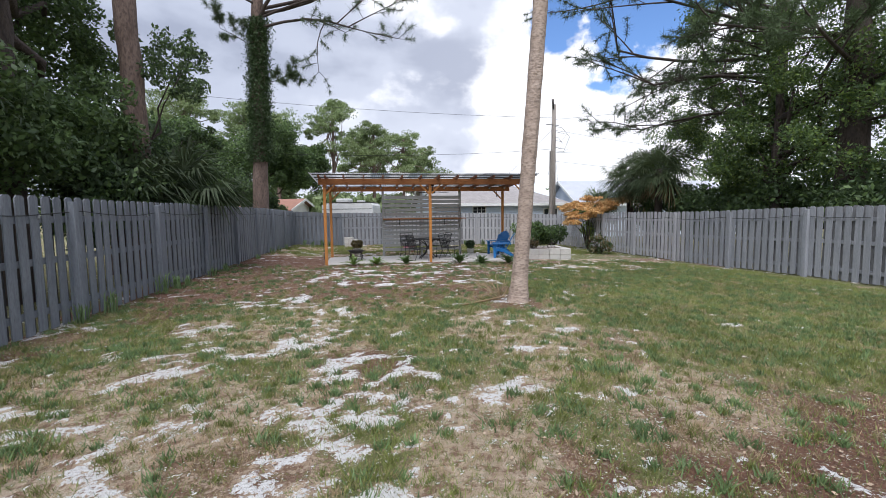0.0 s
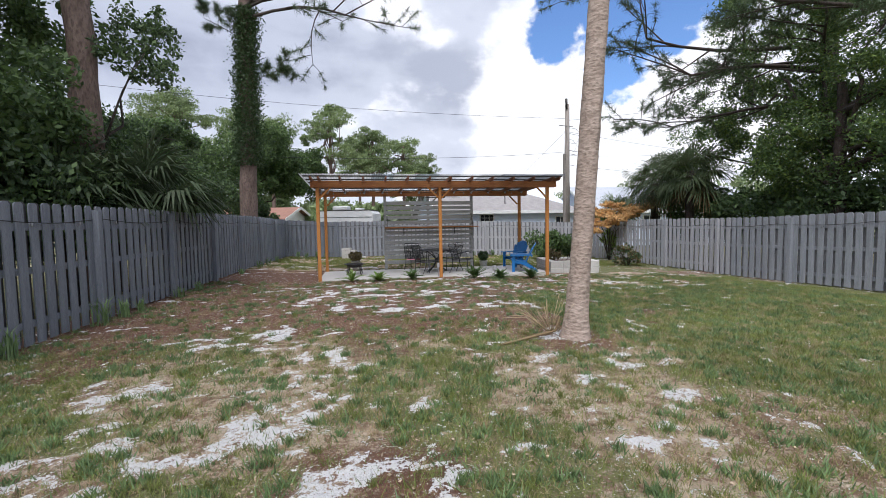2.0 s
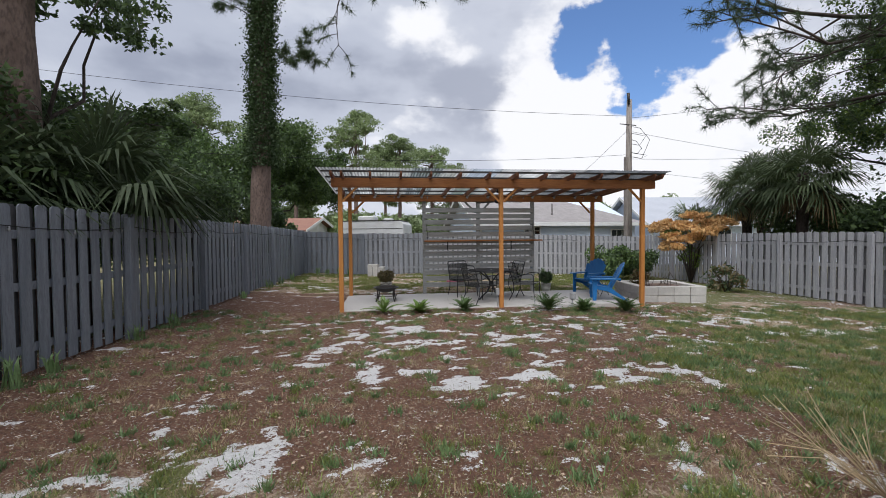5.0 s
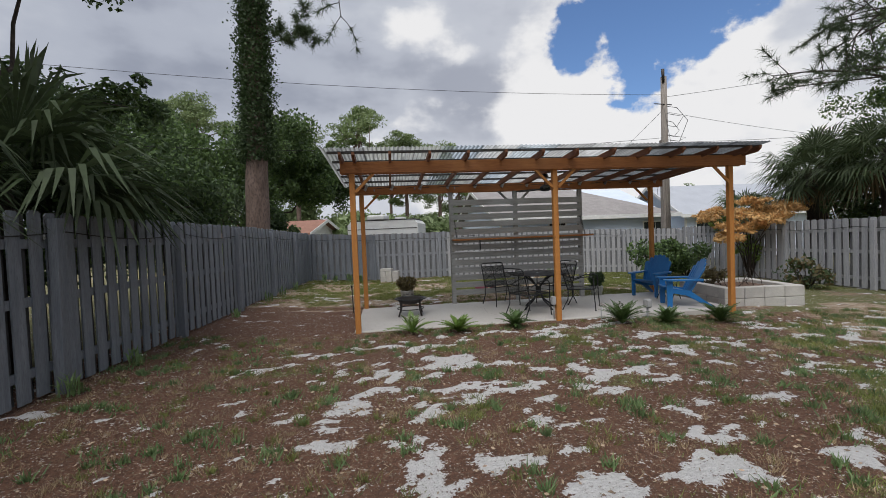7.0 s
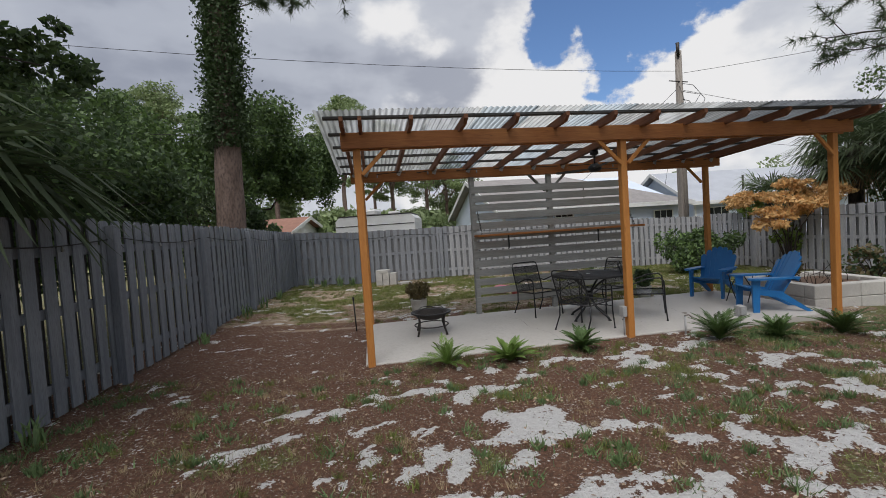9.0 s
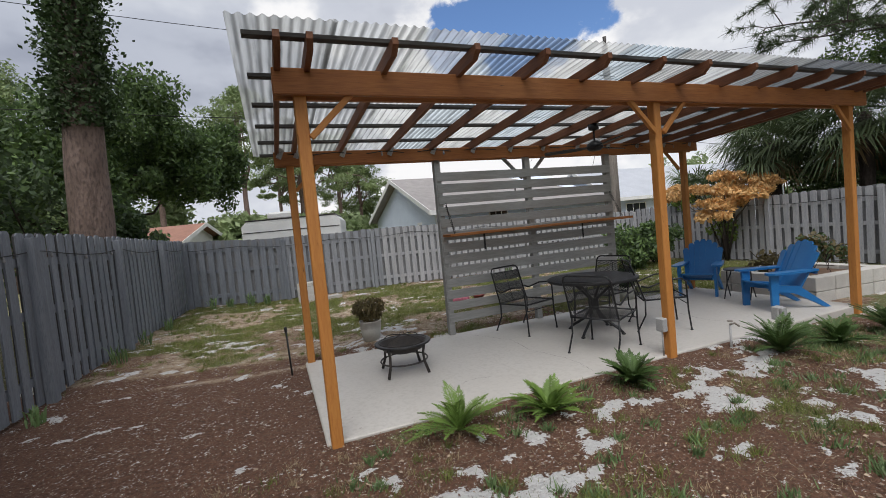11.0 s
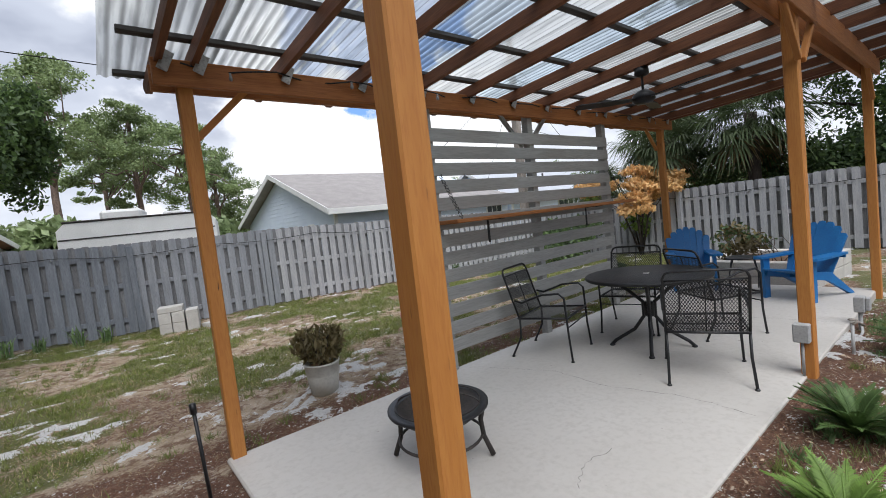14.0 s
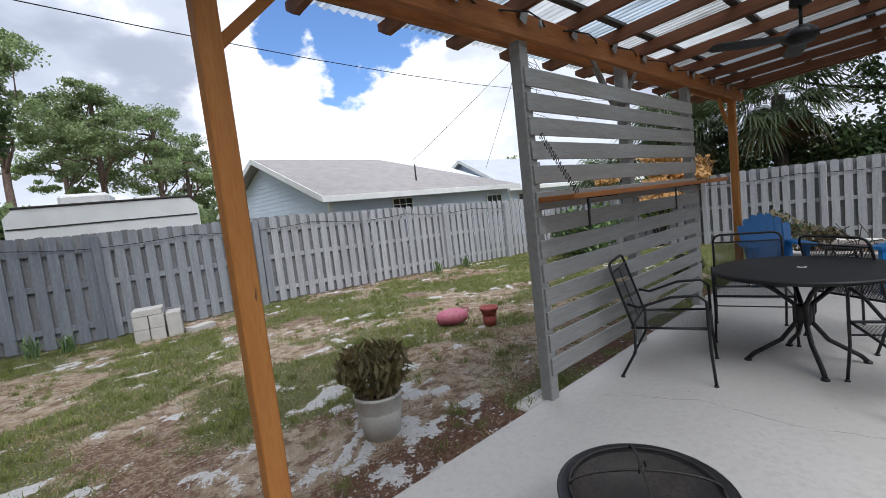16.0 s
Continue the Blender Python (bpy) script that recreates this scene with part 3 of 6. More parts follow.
def sheet_material(name, tint, clear, rough=0.3):
    m = bpy.data.materials.new(name)
    m.use_nodes = True
    t = m.node_tree
    n, ln = t.nodes.new, t.links.new
    p = t.nodes["Principled BSDF"]
    geo = n("ShaderNodeNewGeometry")
    mp = n("ShaderNodeMapping")
    mp.inputs["Scale"].default_value = (9, 0.8, 1)
    x = n("ShaderNodeTexNoise")
    x.inputs["Scale"].default_value, x.inputs["Detail"].default_value = 2.2, 6
    ln(geo.outputs["Position"], mp.inputs["Vector"])
    ln(mp.outputs[0], x.inputs["Vector"])
    r = n("ShaderNodeValToRGB")
    r.color_ramp.elements[0].position, r.color_ramp.elements[0].color = 0.38, (*[c * 0.66 for c in tint], 1)
    r.color_ramp.elements[1].position, r.color_ramp.elements[1].color = 0.56, (*tint, 1)
    ln(x.outputs["Fac"], r.inputs[0])
    # dark lines in the corrugation valleys: dirt, with the ribs' shading coloured in
    wave = n("ShaderNodeTexWave")
    wave.bands_direction = "X"
    wave.inputs["Scale"].default_value, wave.inputs["Distortion"].default_value = 4.76, 0.35
    ln(geo.outputs["Position"], wave.inputs["Vector"])
    dirt_shade = n("ShaderNodeMapRange")
    dirt_shade.inputs["To Min"].default_value, dirt_shade.inputs["To Max"].default_value = 0.5, 1.0
    dirt_shade.inputs["From Max"].default_value = 0.6
    ln(wave.outputs["Fac"], dirt_shade.inputs["Value"])
    grime_shade = n("ShaderNodeVectorMath")
    grime_shade.operation = "SCALE"
    ln(r.outputs[0], grime_shade.inputs[0])
    ln(dirt_shade.outputs[0], grime_shade.inputs["Scale"])
    r = grime_shade
    ln(r.outputs[0], p.inputs["Base Color"])
    p.inputs["Roughness"].default_value = rough
    tr, tp, mx, m2 = n("ShaderNodeBsdfTranslucent"), n("ShaderNodeBsdfTransparent"), n("ShaderNodeMixShader"), n("ShaderNodeMixShader")
    ln(r.outputs[0], tr.inputs["Color"])
    ln(r.outputs[0], tp.inputs["Color"])
    mx.inputs[0].default_value, m2.inputs[0].default_value = 0.55, clear
    ln(p.outputs[0], mx.inputs[1])
    ln(tr.outputs[0], mx.inputs[2])
    ln(mx.outputs[0], m2.inputs[1])
    ln(tp.outputs[0], m2.inputs[2])
    ln(m2.outputs[0], t.nodes["Material Output"].inputs["Surface"])
    return m


# last kind: dirt plus the shade of overhanging trees, both in the tint
SHEETS = [sheet_material("milky_sheet", (0.92, 0.94, 0.93), 0.40), sheet_material("clear_blue_sheet", (0.78, 0.87, 0.93), 0.70), sheet_material("grey_sheet", (0.66, 0.68, 0.68), 0.35), sheet_material("dirty_treeshade_sheet", (0.30, 0.32, 0.34), 0.22)]


def brace(x, y, z, dx, dy, size=0.42, w=0.045):
    """A diagonal brace from a post up to a beam."""
    g = G().box(-w / 2, w / 2, -0.02, 0.02, 0, size * math.sqrt(2), 0.004)
    ang = 45 * (1 if dx > 0 else -1)
    m = pose(x, y, z, 0, ang, 0) if dx else pose(x, y, z, -45 * dy, 0, 0)
    return g, m


def build_pergola():
    root = thing("pergola", pose(0, 0, 0), "orange-stained timber pergola roofed with corrugated translucent sheets", "pergola")
    for y, top in ((PYF, FZ1 - 0.03), (PYB, BZ1 - 0.03)):
        for x in PX:
            zb = ground_z(x, y - 0.15) - 0.1 if y == PYF else SZ - 0.2
            ob = part("post", G().box(-0.0445, 0.0445, -0.0445, 0.0445, zb, top, 0.007), ORANGE_Z if not (y == PYB and x == PX[1]) else SLATGREY, root)
            ob.matrix_basis = pose(x, y, 0, 0, 0, 0)
    for y, z0, z1, x1 in ((PYF, FZ0, FZ1, 5.68), (PYB, BZ0, BZ1, 5.68)):
        for k, off in enumerate((-0.067, 0.067)):
            part("beam", G().box(-1.46, x1, y + off - 0.021, y + off + 0.021, z0, z1, 0.005), ORANGE_X, root)
    for y, z0, s in ((PYF, FZ0, -1), (PYB, BZ0, 1)):
        for i, x in enumerate(PX):
            for dx in (-1, 1):
                if (i == 0 and dx < 0) or (i == 2 and dx > 0):
                    continue
                g, m = brace(x + 0.05 * dx, y + 0.05 * s, z0 - 0.30, dx, 0)
                grey = y == PYB and i == 1
                ob = part("brace", g, SLATGREY if grey else ORANGE_Z, root)
                ob.matrix_basis = m
    tilt = math.degrees(math.atan2(BZ1 - FZ1, PYB - PYF))
    y0, y1 = 13.98, 17.42
    rl = (y1 - y0) / math.cos(radians(tilt))
    cut = [(0, 0.095), (0, 0.05), (0.07, 0), (rl - 0.07, 0), (rl, 0.05), (rl, 0.095)]
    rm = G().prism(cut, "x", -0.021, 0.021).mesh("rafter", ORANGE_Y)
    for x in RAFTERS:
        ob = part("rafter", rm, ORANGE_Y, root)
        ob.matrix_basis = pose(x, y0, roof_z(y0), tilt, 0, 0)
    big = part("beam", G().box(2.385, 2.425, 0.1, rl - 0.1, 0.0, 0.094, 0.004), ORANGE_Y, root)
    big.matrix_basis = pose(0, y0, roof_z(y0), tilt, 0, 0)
    for k in range(6):
        s = 0.12 + k * (rl - 0.24) / 5
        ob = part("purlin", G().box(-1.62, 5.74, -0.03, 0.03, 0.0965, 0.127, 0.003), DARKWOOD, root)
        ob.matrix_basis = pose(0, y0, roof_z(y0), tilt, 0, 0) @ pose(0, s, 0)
    # corrugated sheets, lapped one over the next
    rnd = random.Random(8)
    # the three right-end sheets use the tint darkened for the trees above
    kinds = [2, 0, 0, 1, 0, 1, 0, 0, 2, 3, 3, 3]
    w, x = 0.66, -1.70
    for k, kind in enumerate(kinds):
        v, f, n = [], [], 60
        rows = 5
        for r in range(rows):
            yy = -0.06 + r * (rl + 0.10) / (rows - 1)
            for i in range(n + 1):
                u = i / n * w
                v.append((u, yy, 0.143 + 0.009 * math.sin(u / 0.066 * 2 * math.pi) + 0.0035 * (k % 2) + rnd.uniform(-.0006, .0006)))
        for r in range(rows - 1):
            for i in range(n):
                a = r * (n + 1) + i
                f.append((a, a + 1, a + n + 2, a + n + 1))
        g = G()
        g.add(v, f, True)
        ob = part("roof_sheet", g, SHEETS[kind], root)
        ob.matrix_basis = pose(x, y0, roof_z(y0), tilt + rnd.uniform(-.08, .08), 0, 0)
        x += 0.62
    plate = material("galvanised_plate", [(0.4, 0.4, 0.39), (0.5, 0.5, 0.49), (0.25, 0.24, 0.23)], rough=0.45, metal=0.7)
    for x in RAFTERS[:-1]:
        for y, z in ((PYB - 0.115, BZ1 - 0.012),):
            ob = part("hurricane_tie", G().box(-0.012, 0.05, -0.004, 0.004, -0.07, 0.06, 0.001), plate, root)
            ob.matrix_basis = pose(x + 0.022, y, z, 0, 25, 0)
    return root


build_pergola()


def build_screen():
    root = thing("slat_screen", pose(0, 0, 0), "grey-painted privacy screen of horizontal boards with a bar shelf", "privacy screen")
    x0, x1, y = 0.66, 3.66, PYB
    for x in (x0, x1):
        part("post", G().box(x - 0.045, x + 0.045, y - 0.045, y + 0.045, SZ, BZ0 + 0.01, 0.005), SLATGREY, root)
    slat = G().box(x0 - 0.03, x1 + 0.03, -0.062, -0.045, -0.123, 0, 0.003).mesh("slat", SLATGREY)
    rnd = random.Random(2)
    for k in range(13):
        ob = part("slat", slat, SLATGREY, root)
        ob.matrix_basis = pose(0, y, 2.19 - 0.1665 * k + (0.0 if k > 4 else 0.004 * k), 0, rnd.uniform(-.1, .1), 0)
    shelf = part("bar_shelf", G().box(x0 - 0.02, x1 + 0.17, y - 0.34, y - 0.066, 1.285, 1.322, 0.005), ORANGE_X, root, "orange-stained plank bar shelf")
    for x in (x0 + 0.62, x1 - 0.62):
        part("bracket", G().box(x - 0.014, x + 0.014, y - 0.30, y - 0.064, 1.277, 1.284, 0.001).box(x - 0.014, x + 0.014, y - 0.07, y - 0.064, 1.05, 1.277, 0.001), IRON, root, "black iron shelf bracket")
    for x in (x0 + 0.06, x1 - 0.03):
        g = G()
        for i in range(16):
            u = (i + 0.5) / 16
            m = pose(x, y - 0.07 - 0.25 * u, 1.75 - 0.43 * u, 30, 0, 90 * (i % 2))
            ring = [(0.010 * math.cos(a), 0, 0.021 * math.sin(a)) for a in [2 * math.pi * k / 8 for k in range(9)]]
            g.tube(ring, 0.0032, 5, m, False)
        part("chain", g, IRON, root, "black iron chain")


build_screen()


# ---- leaves and trees ----
def leaf_mesh(name, centres, size, mat, rs, long=1.8, flat=0.0, droop=0.0):
    """Many small leaves, each of two triangles, at the centres."""
    n = len(centres)
    d = rs.normal(size=(n, 3))
    d[:, 2] = d[:, 2] * (1 - flat) - droop
    d /= np.linalg.norm(d, axis=1)[:, None] + 1e-9
    e = np.cross(d, rs.normal(size=(n, 3)))
    e /= np.linalg.norm(e, axis=1)[:, None] + 1e-9
    s = (size * rs.uniform(0.6, 1.3, n))[:, None]
    tip, side = d * s * long / 2, e * s / 2
    v = np.stack((centres - tip, centres + side * 0.9, centres + tip, centres - side * 0.9), 1).reshape(-1, 3)
    return raw_mesh(name, v, np.arange(4 * n), np.full(n, 4), mat)


def clumped(blobs, per, rs, subs=16, tight=0.30):
    """Leaf places: each blob (centre, radii) is made of sub-clumps near its shell."""
    out = []
    for (c, r) in blobs:
        c, r = np.array(c, dtype=float), np.array(r, dtype=float)
        d = rs.normal(size=(subs, 3))
        d /= np.linalg.norm(d, axis=1)[:, None]
        sub = c + d * r * rs.uniform(0.45, 0.95, subs)[:, None]
        k = rs.integers(0, subs, per)
        q = rs.normal(size=(per, 3))
        q *= (rs.uniform(0, 1, per) ** 0.45 / (np.linalg.norm(q, axis=1) + 1e-9))[:, None]
        out.append(sub[k] + q * r * tight * rs.uniform(0.7, 1.4, subs)[k][:, None])
    return np.concatenate(out)


def trunk_and_limbs(pts, r0, r1, limbs, seed, n=12):
    g = G()
    rnd = random.Random(seed)
    pts = [Vector(p) for p in pts]
    fine = []
    for i, (a, b) in enumerate(zip(pts, pts[1:])):
        for k in range(6):
            p = a.lerp(b, k / 6)
            fine.append(p + Vector((rnd.uniform(-1, 1), rnd.uniform(-1, 1), 0)) * r0 * 0.12)
    fine.append(pts[-1])
    m = len(fine) - 1
    rads = [(r0 + (r1 - r0) * i / m) * (1 + 0.35 * math.exp(-i / 1.2)) * rnd.uniform(0.96, 1.04) for i in range(m + 1)]
    g.tube(fine, rads, n)
    for start, end, r in limbs:
        a, b = Vector(start), Vector(end)
        mid = [a.lerp(b, u) + Vector((rnd.uniform(-1, 1), rnd.uniform(-1, 1), rnd.uniform(-.6, 1))) * (b - a).length * 0.10 * math.sin(u * math.pi) for u in (0, .2, .4, .6, .8, 1)]
        g.tube(mid, [r * (1 - 0.8 * u) for u in (0, .2, .4, .6, .8, 1)], 6)
    return g


def broad_tree(name, label, base, height, r, blobs, per, leaf, mats, seed, bark=None, subs=16, tight=0.3, group=""):
    rs = np.random.default_rng(seed)
    root = thing(name, pose(*base), label, "tree", group)
    c = [((bx - base[0], by - base[1], bz - base[2]), rr) for (bx, by, bz), rr in blobs]
    top = (0.1, 0.1, height)
    limbs = [((0.03, 0.03, height * (0.45 + 0.5 * (i % 5) / 5)), b[0], r * 0.38) for i, b in enumerate(c)]
    part("trunk", trunk_and_limbs([(0, 0, -0.3), (0.05, 0.02, height * 0.5), top], r, r * 0.55, limbs, seed), bark or BARK_DARK, root)
    q = clumped(c, per, rs, subs, tight)
    k = rs.integers(0, len(mats), len(q))
    for i, m in enumerate(mats):
        part("crown", leaf_mesh("crown", q[k == i], leaf, m, rs), m, root)
    return root


def needle_mesh(name, tips, dirs, mat, rs, per=26, length=0.2, width=0.016):
    """Pine tufts: needles that burst from each tip."""
    n = len(tips)
    t = np.repeat(tips, per, 0)
    d = np.repeat(dirs, per, 0) * 0.6 + rs.normal(size=(n * per, 3)) * 0.75 - np.array((0, 0, 0.25))
    d /= np.linalg.norm(d, axis=1)[:, None] + 1e-9
    e = np.cross(d, rs.normal(size=(n * per, 3)))
    e /= np.linalg.norm(e, axis=1)[:, None] + 1e-9
    ln_ = (length * rs.uniform(0.6, 1.2, n * per))[:, None]
    back = t - np.repeat(dirs, per, 0) * (rs.uniform(0, 0.14, n * per))[:, None]
    v = np.stack((back - e * width / 2, back + e * width / 2, back + d * ln_), 1).reshape(-1, 3)
    return raw_mesh(name, v, np.arange(3 * n * per), np.full(n * per, 3), mat)


def branching(g, a, b, r, rnd, depth, tips):
    """A limb that forks into twigs; collects the twig ends."""
    a, b = Vector(a), Vector(b)
    ln_ = (b - a).length
    jog = Vector((rnd.uniform(-1, 1), rnd.uniform(-1, 1), rnd.uniform(-0.5, 0.8))) * ln_ * 0.09
    pts = [a.lerp(b, u) + jog * math.sin(u * math.pi) for u in (0, 0.25, 0.5, 0.75, 1)]
    g.tube(pts, [r * (1 - 0.55 * u) for u in (0, 0.25, 0.5, 0.75, 1)], 6 if depth > 1 else 4, None, False)
    d = (b - a).normalized()
    if depth == 0:
        tips += [(p, d) for p in pts[2:]]
        return
    for u in (0.35, 0.55, 0.72, 0.86, 1.0, 1.0):
        p = a.lerp(b, u) + jog * math.sin(u * math.pi)
        side = Vector((rnd.uniform(-1, 1), rnd.uniform(-1, 1), rnd.uniform(-0.45, 0.75))).normalized()
        q = (d * 0.75 + side * 0.85).normalized()
        branching(g, p, p + q * ln_ * rnd.uniform(0.32, 0.5), r * 0.42, rnd, depth - 1, tips)


def pine(name, label, base, height, r, lean, limbs, seed, vine=None, bark=None, depth=2, per=34, length=0.26, mat=None, width=0.024, group=""):
    rnd, rs = random.Random(seed), np.random.default_rng(seed)
    root = thing(name, pose(*base), label, "tree", group)
    axis = lambda z: Vector((lean[0] * z / height, lean[1] * z / height, z))
    part("trunk", trunk_and_limbs([(0, 0, -0.3), axis(height * 0.35), axis(height * 0.7), axis(height)], r, r * 0.5, [], seed, 14), bark or BARK_PINE, root)
    g, tips = G(), []
    for z, off, rr in limbs:
        a = axis(z)
        branching(g, a, a + Vector(off), rr * 0.62, rnd, depth, tips)
    if tips:
        part("bough", g, BARK_DARK, root)
        part("needles", needle_mesh("needles", np.array([tuple(p) for p, d in tips]), np.array([tuple(d) for p, d in tips]), mat or NEEDLE, rs, per, length, width), mat or NEEDLE, root)
    if vine:
        z0, z1, n, thick = vine
        z = rs.uniform(z0, z1, n)
        a = rs.uniform(0, 2 * math.pi, n)
        swell = thick * (0.55 + 0.8 * fbm(z * 1.3, a * 0.8, 3, seed))
        rad = r * (1 - 0.5 * z / height) + np.abs(rs.normal(size=n)) * swell
        q = np.stack((lean[0] * z / height + rad * np.cos(a), lean[1] * z / height + rad * np.sin(a), z), 1)
        part("vine", leaf_mesh("vine", q, 0.062, VINE, rs, 1.4, 0.2, 0.4), VINE, root, "leafy vine that climbs the trunk")
    return root


def fan_frond(v, f, base, d, length, rs, leaflets=36, stalk=0.5):
    """One fan leaf of a palm: a stalk and drooping, folded fingers."""
    d = d / np.linalg.norm(d)
    side = np.cross(d, (0, 0, 1.0))
    side /= np.linalg.norm(side) + 1e-9
    up = np.cross(side, d)
    hub = base + d * length * stalk + np.array((0, 0, -0.06 * length))
    k = len(v)
    w = 0.014
    v += [base - side * w, base + side * w, hub + side * w * 0.6, hub - side * w * 0.6]
    f.append((k, k + 1, k + 2, k + 3))
    for i in range(leaflets):
        a = (i / (leaflets - 1) - 0.5) * radians(230)
        q = d * math.cos(a) + side * math.sin(a) + up * (0.18 * math.cos(3 * a) + rs.uniform(-.08, .08))
        q /= np.linalg.norm(q)
        ll = length * (0.62 + 0.2 * math.cos(a)) * rs.uniform(0.85, 1.08)
        mid = hub + q * ll * 0.55 + np.array((0, 0, -0.04 * length))
        tip = hub + q * ll * 0.92 + np.array((0, 0, -length * rs.uniform(0.16, 0.36)))
        e = np.cross(q, up)
        e /= np.linalg.norm(e) + 1e-9
        ww = 0.017 * length
        k = len(v)
        v += [hub, mid + e * ww, mid - e * ww, tip]
        f += [(k, k + 1, k + 2), (k + 1, k + 3, k + 2)]


def fan_palm(name, label, base, height, r, fronds, length, seed, mat, dry=8, lean=(0, 0), low=-0.7, group=""):
    rs = np.random.default_rng(seed)
    root = thing(name, pose(*base), label, "palm tree", group)
    part("trunk", trunk_and_limbs([(0, 0, -0.3), (lean[0] * .5, lean[1] * .5, height * 0.5), (lean[0], lean[1], height)], r, r * 0.9, [], seed), BARK_DARK, root)
    top = np.array((lean[0], lean[1], height))
    for count, m, lo, hi in ((fronds, mat, low, 0.95), (dry, FAN_DRY, -1.0, -0.55)):
        for i in range(count):
            v, f = [], []
            a = i * 2.399 + rs.uniform(-.2, .2)
            z = lo + (hi - lo) * (i + 0.5) / max(count, 1)
            h = math.sqrt(max(0.05, 1 - z * z))
            fan_frond(v, f, top + rs.normal(size=3) * 0.08, np.array((math.cos(a) * h, math.sin(a) * h, z)), length * rs.uniform(0.8, 1.1), rs)
            g = G()
            g.add(v, f)
            part("frond", g, m, root)
    return root


# the bare palm stem in the lawn; its head stands above the view
def build_yard_palm():
    base = (2.56, 7.1, ground_z(2.56, 7.1))
    root = thing("palm_tree", pose(*base), "tall palm with a bare grey ringed trunk standing in the lawn", "palm tree")
    g, v, f, n = G(), [], [], 28
    rnd = random.Random(3)
    rows = 420
    H = 9.2
    for i in range(rows + 1):
        z = -0.15 + (H + 0.15) * i / rows
        r = 0.128 + 0.075 * math.exp(-max(z, 0) / 0.25) - 0.001 * z
        ring = 0.0018 * (1 - ((z / 0.075) % 1.0))
        cx, cy = 0.088 * z - 0.0008 * z * z, 0.02 * z
        for k in range(n):
            a = 2 * math.pi * k / n
            q = 0.012 * (noise.noise((math.cos(a) * 2.2, math.sin(a) * 2.2, z * 2.4)) + 0.5 * noise.noise((math.cos(a) * 7, math.sin(a) * 7, z * 9)))
            v.append((cx + (r + ring + q) * math.cos(a), cy + (r + ring + q) * math.sin(a), z))
        if i:
            for k in range(n):
                a, b = (i - 1) * n + k, (i - 1) * n + (k + 1) % n
                f.append((a, b, b + n, a + n))
    g.add(v, f, True)
    part("trunk", g, BARK_PALM, root)
    rs = np.random.default_rng(5)
    for i in range(22):
        vv, ff = [], []
        a, z = i * 2.399, -0.3 + 1.2 * i / 22
        h = math.sqrt(max(.05, 1 - z * z))
        fan_frond(vv, ff, np.array((0.74, 0.18, H)), np.array((math.cos(a) * h, math.sin(a) * h, z)), 1.5, rs)
        gg = G()
        gg.add(vv, ff)
        part("frond", gg, FAN_LEAF, root)


build_yard_palm()

# the tall pine with vines beyond the left fence
pine("pine_tree", "tall pine wrapped in leafy vine behind the fence", (-4.75, 21.2, -0.2), 15, 0.36, (0.35, 0.0),
     [(10.2, (2.6, -1.0, 2.4), 0.16), (10.6, (4.6, -1.6, 1.2), 0.14), (10.0, (4.0, -2.2, -0.6), 0.11), (11.5, (-2.6, -0.5, 1.0), 0.12), (11.8, (3.6, 1.0, 2.0), 0.12), (9.0, (-1.6, 0.2, 1.0), 0.035),
      (7.6, (1.3, -0.3, 0.35), 0.03), (13, (2.5, 2, 1.6), 0.1), (10.8, (5.6, -1.0, 2.2), 0.13), (10.4, (5.0, -2.6, 0.6), 0.11), (11.0, (-2.0, -2.2, 0.4), 0.09), (13.4, (-2.5, 1.5, 1.4), 0.1), (14, (-1.0, -2.4, 1.2), 0.1)], 31, (4.1, 10.4, 21000, 0.17), length=0.27, per=36, width=0.014)

# dense dark thicket and tall trunk beyond the left fence
broad_tree("oak_tree", "dark evergreen oak overhanging the fence", (-6.3, 9.0, 0), 6.5, 0.3,
           [((-6.2, 7.2, 3.2), (1.7, 2.2, 1.7)), ((-6.6, 9.8, 3.0), (1.6, 2.0, 1.6)), ((-7.2, 8.0, 6.2), (2.4, 2.8, 1.6)), ((-8.2, 11.0, 7.2), (2.4, 2.5, 1.9)), ((-6.9, 5.2, 5.4), (1.9, 2.2, 1.6)),
            ((-8.5, 8, 9.0), (2.6, 3.2, 1.8)), ((-8.5, 4.0, 7.2), (2.5, 2.5, 2.0)), ((-6.4, 4.0, 2.8), (1.6, 2.0, 1.6)), ((-6.2, 11.2, 3.6), (1.3, 1.6, 1.3)), ((-7.4, 12.6, 6.0), (1.6, 2.0, 1.6)), ((-8.8, 13.5, 8.6), (2.2, 2.2, 1.6)), ((-7.6, 9.4, 8.6), (1.8, 2.0, 1.5))], 10500, 0.072, [LEAF_DARK, LEAF_MID, LEAF_MID], 41, subs=30, tight=0.28)
pine("pine_tree", "tall bare-trunked pine behind the thicket", (-5.55, 12.2, -0.1), 13, 0.32, (-0.25, 0.2),
     [(8.5, (1.6, -1.5, 0.6), 0.08), (9.5, (-2.0, 1.5, 0.8), 0.09), (11, (2.0, 1.4, 1.0), 0.09), (12, (-1.4, -1.8, 1.0), 0.09)], 33, length=0.24)
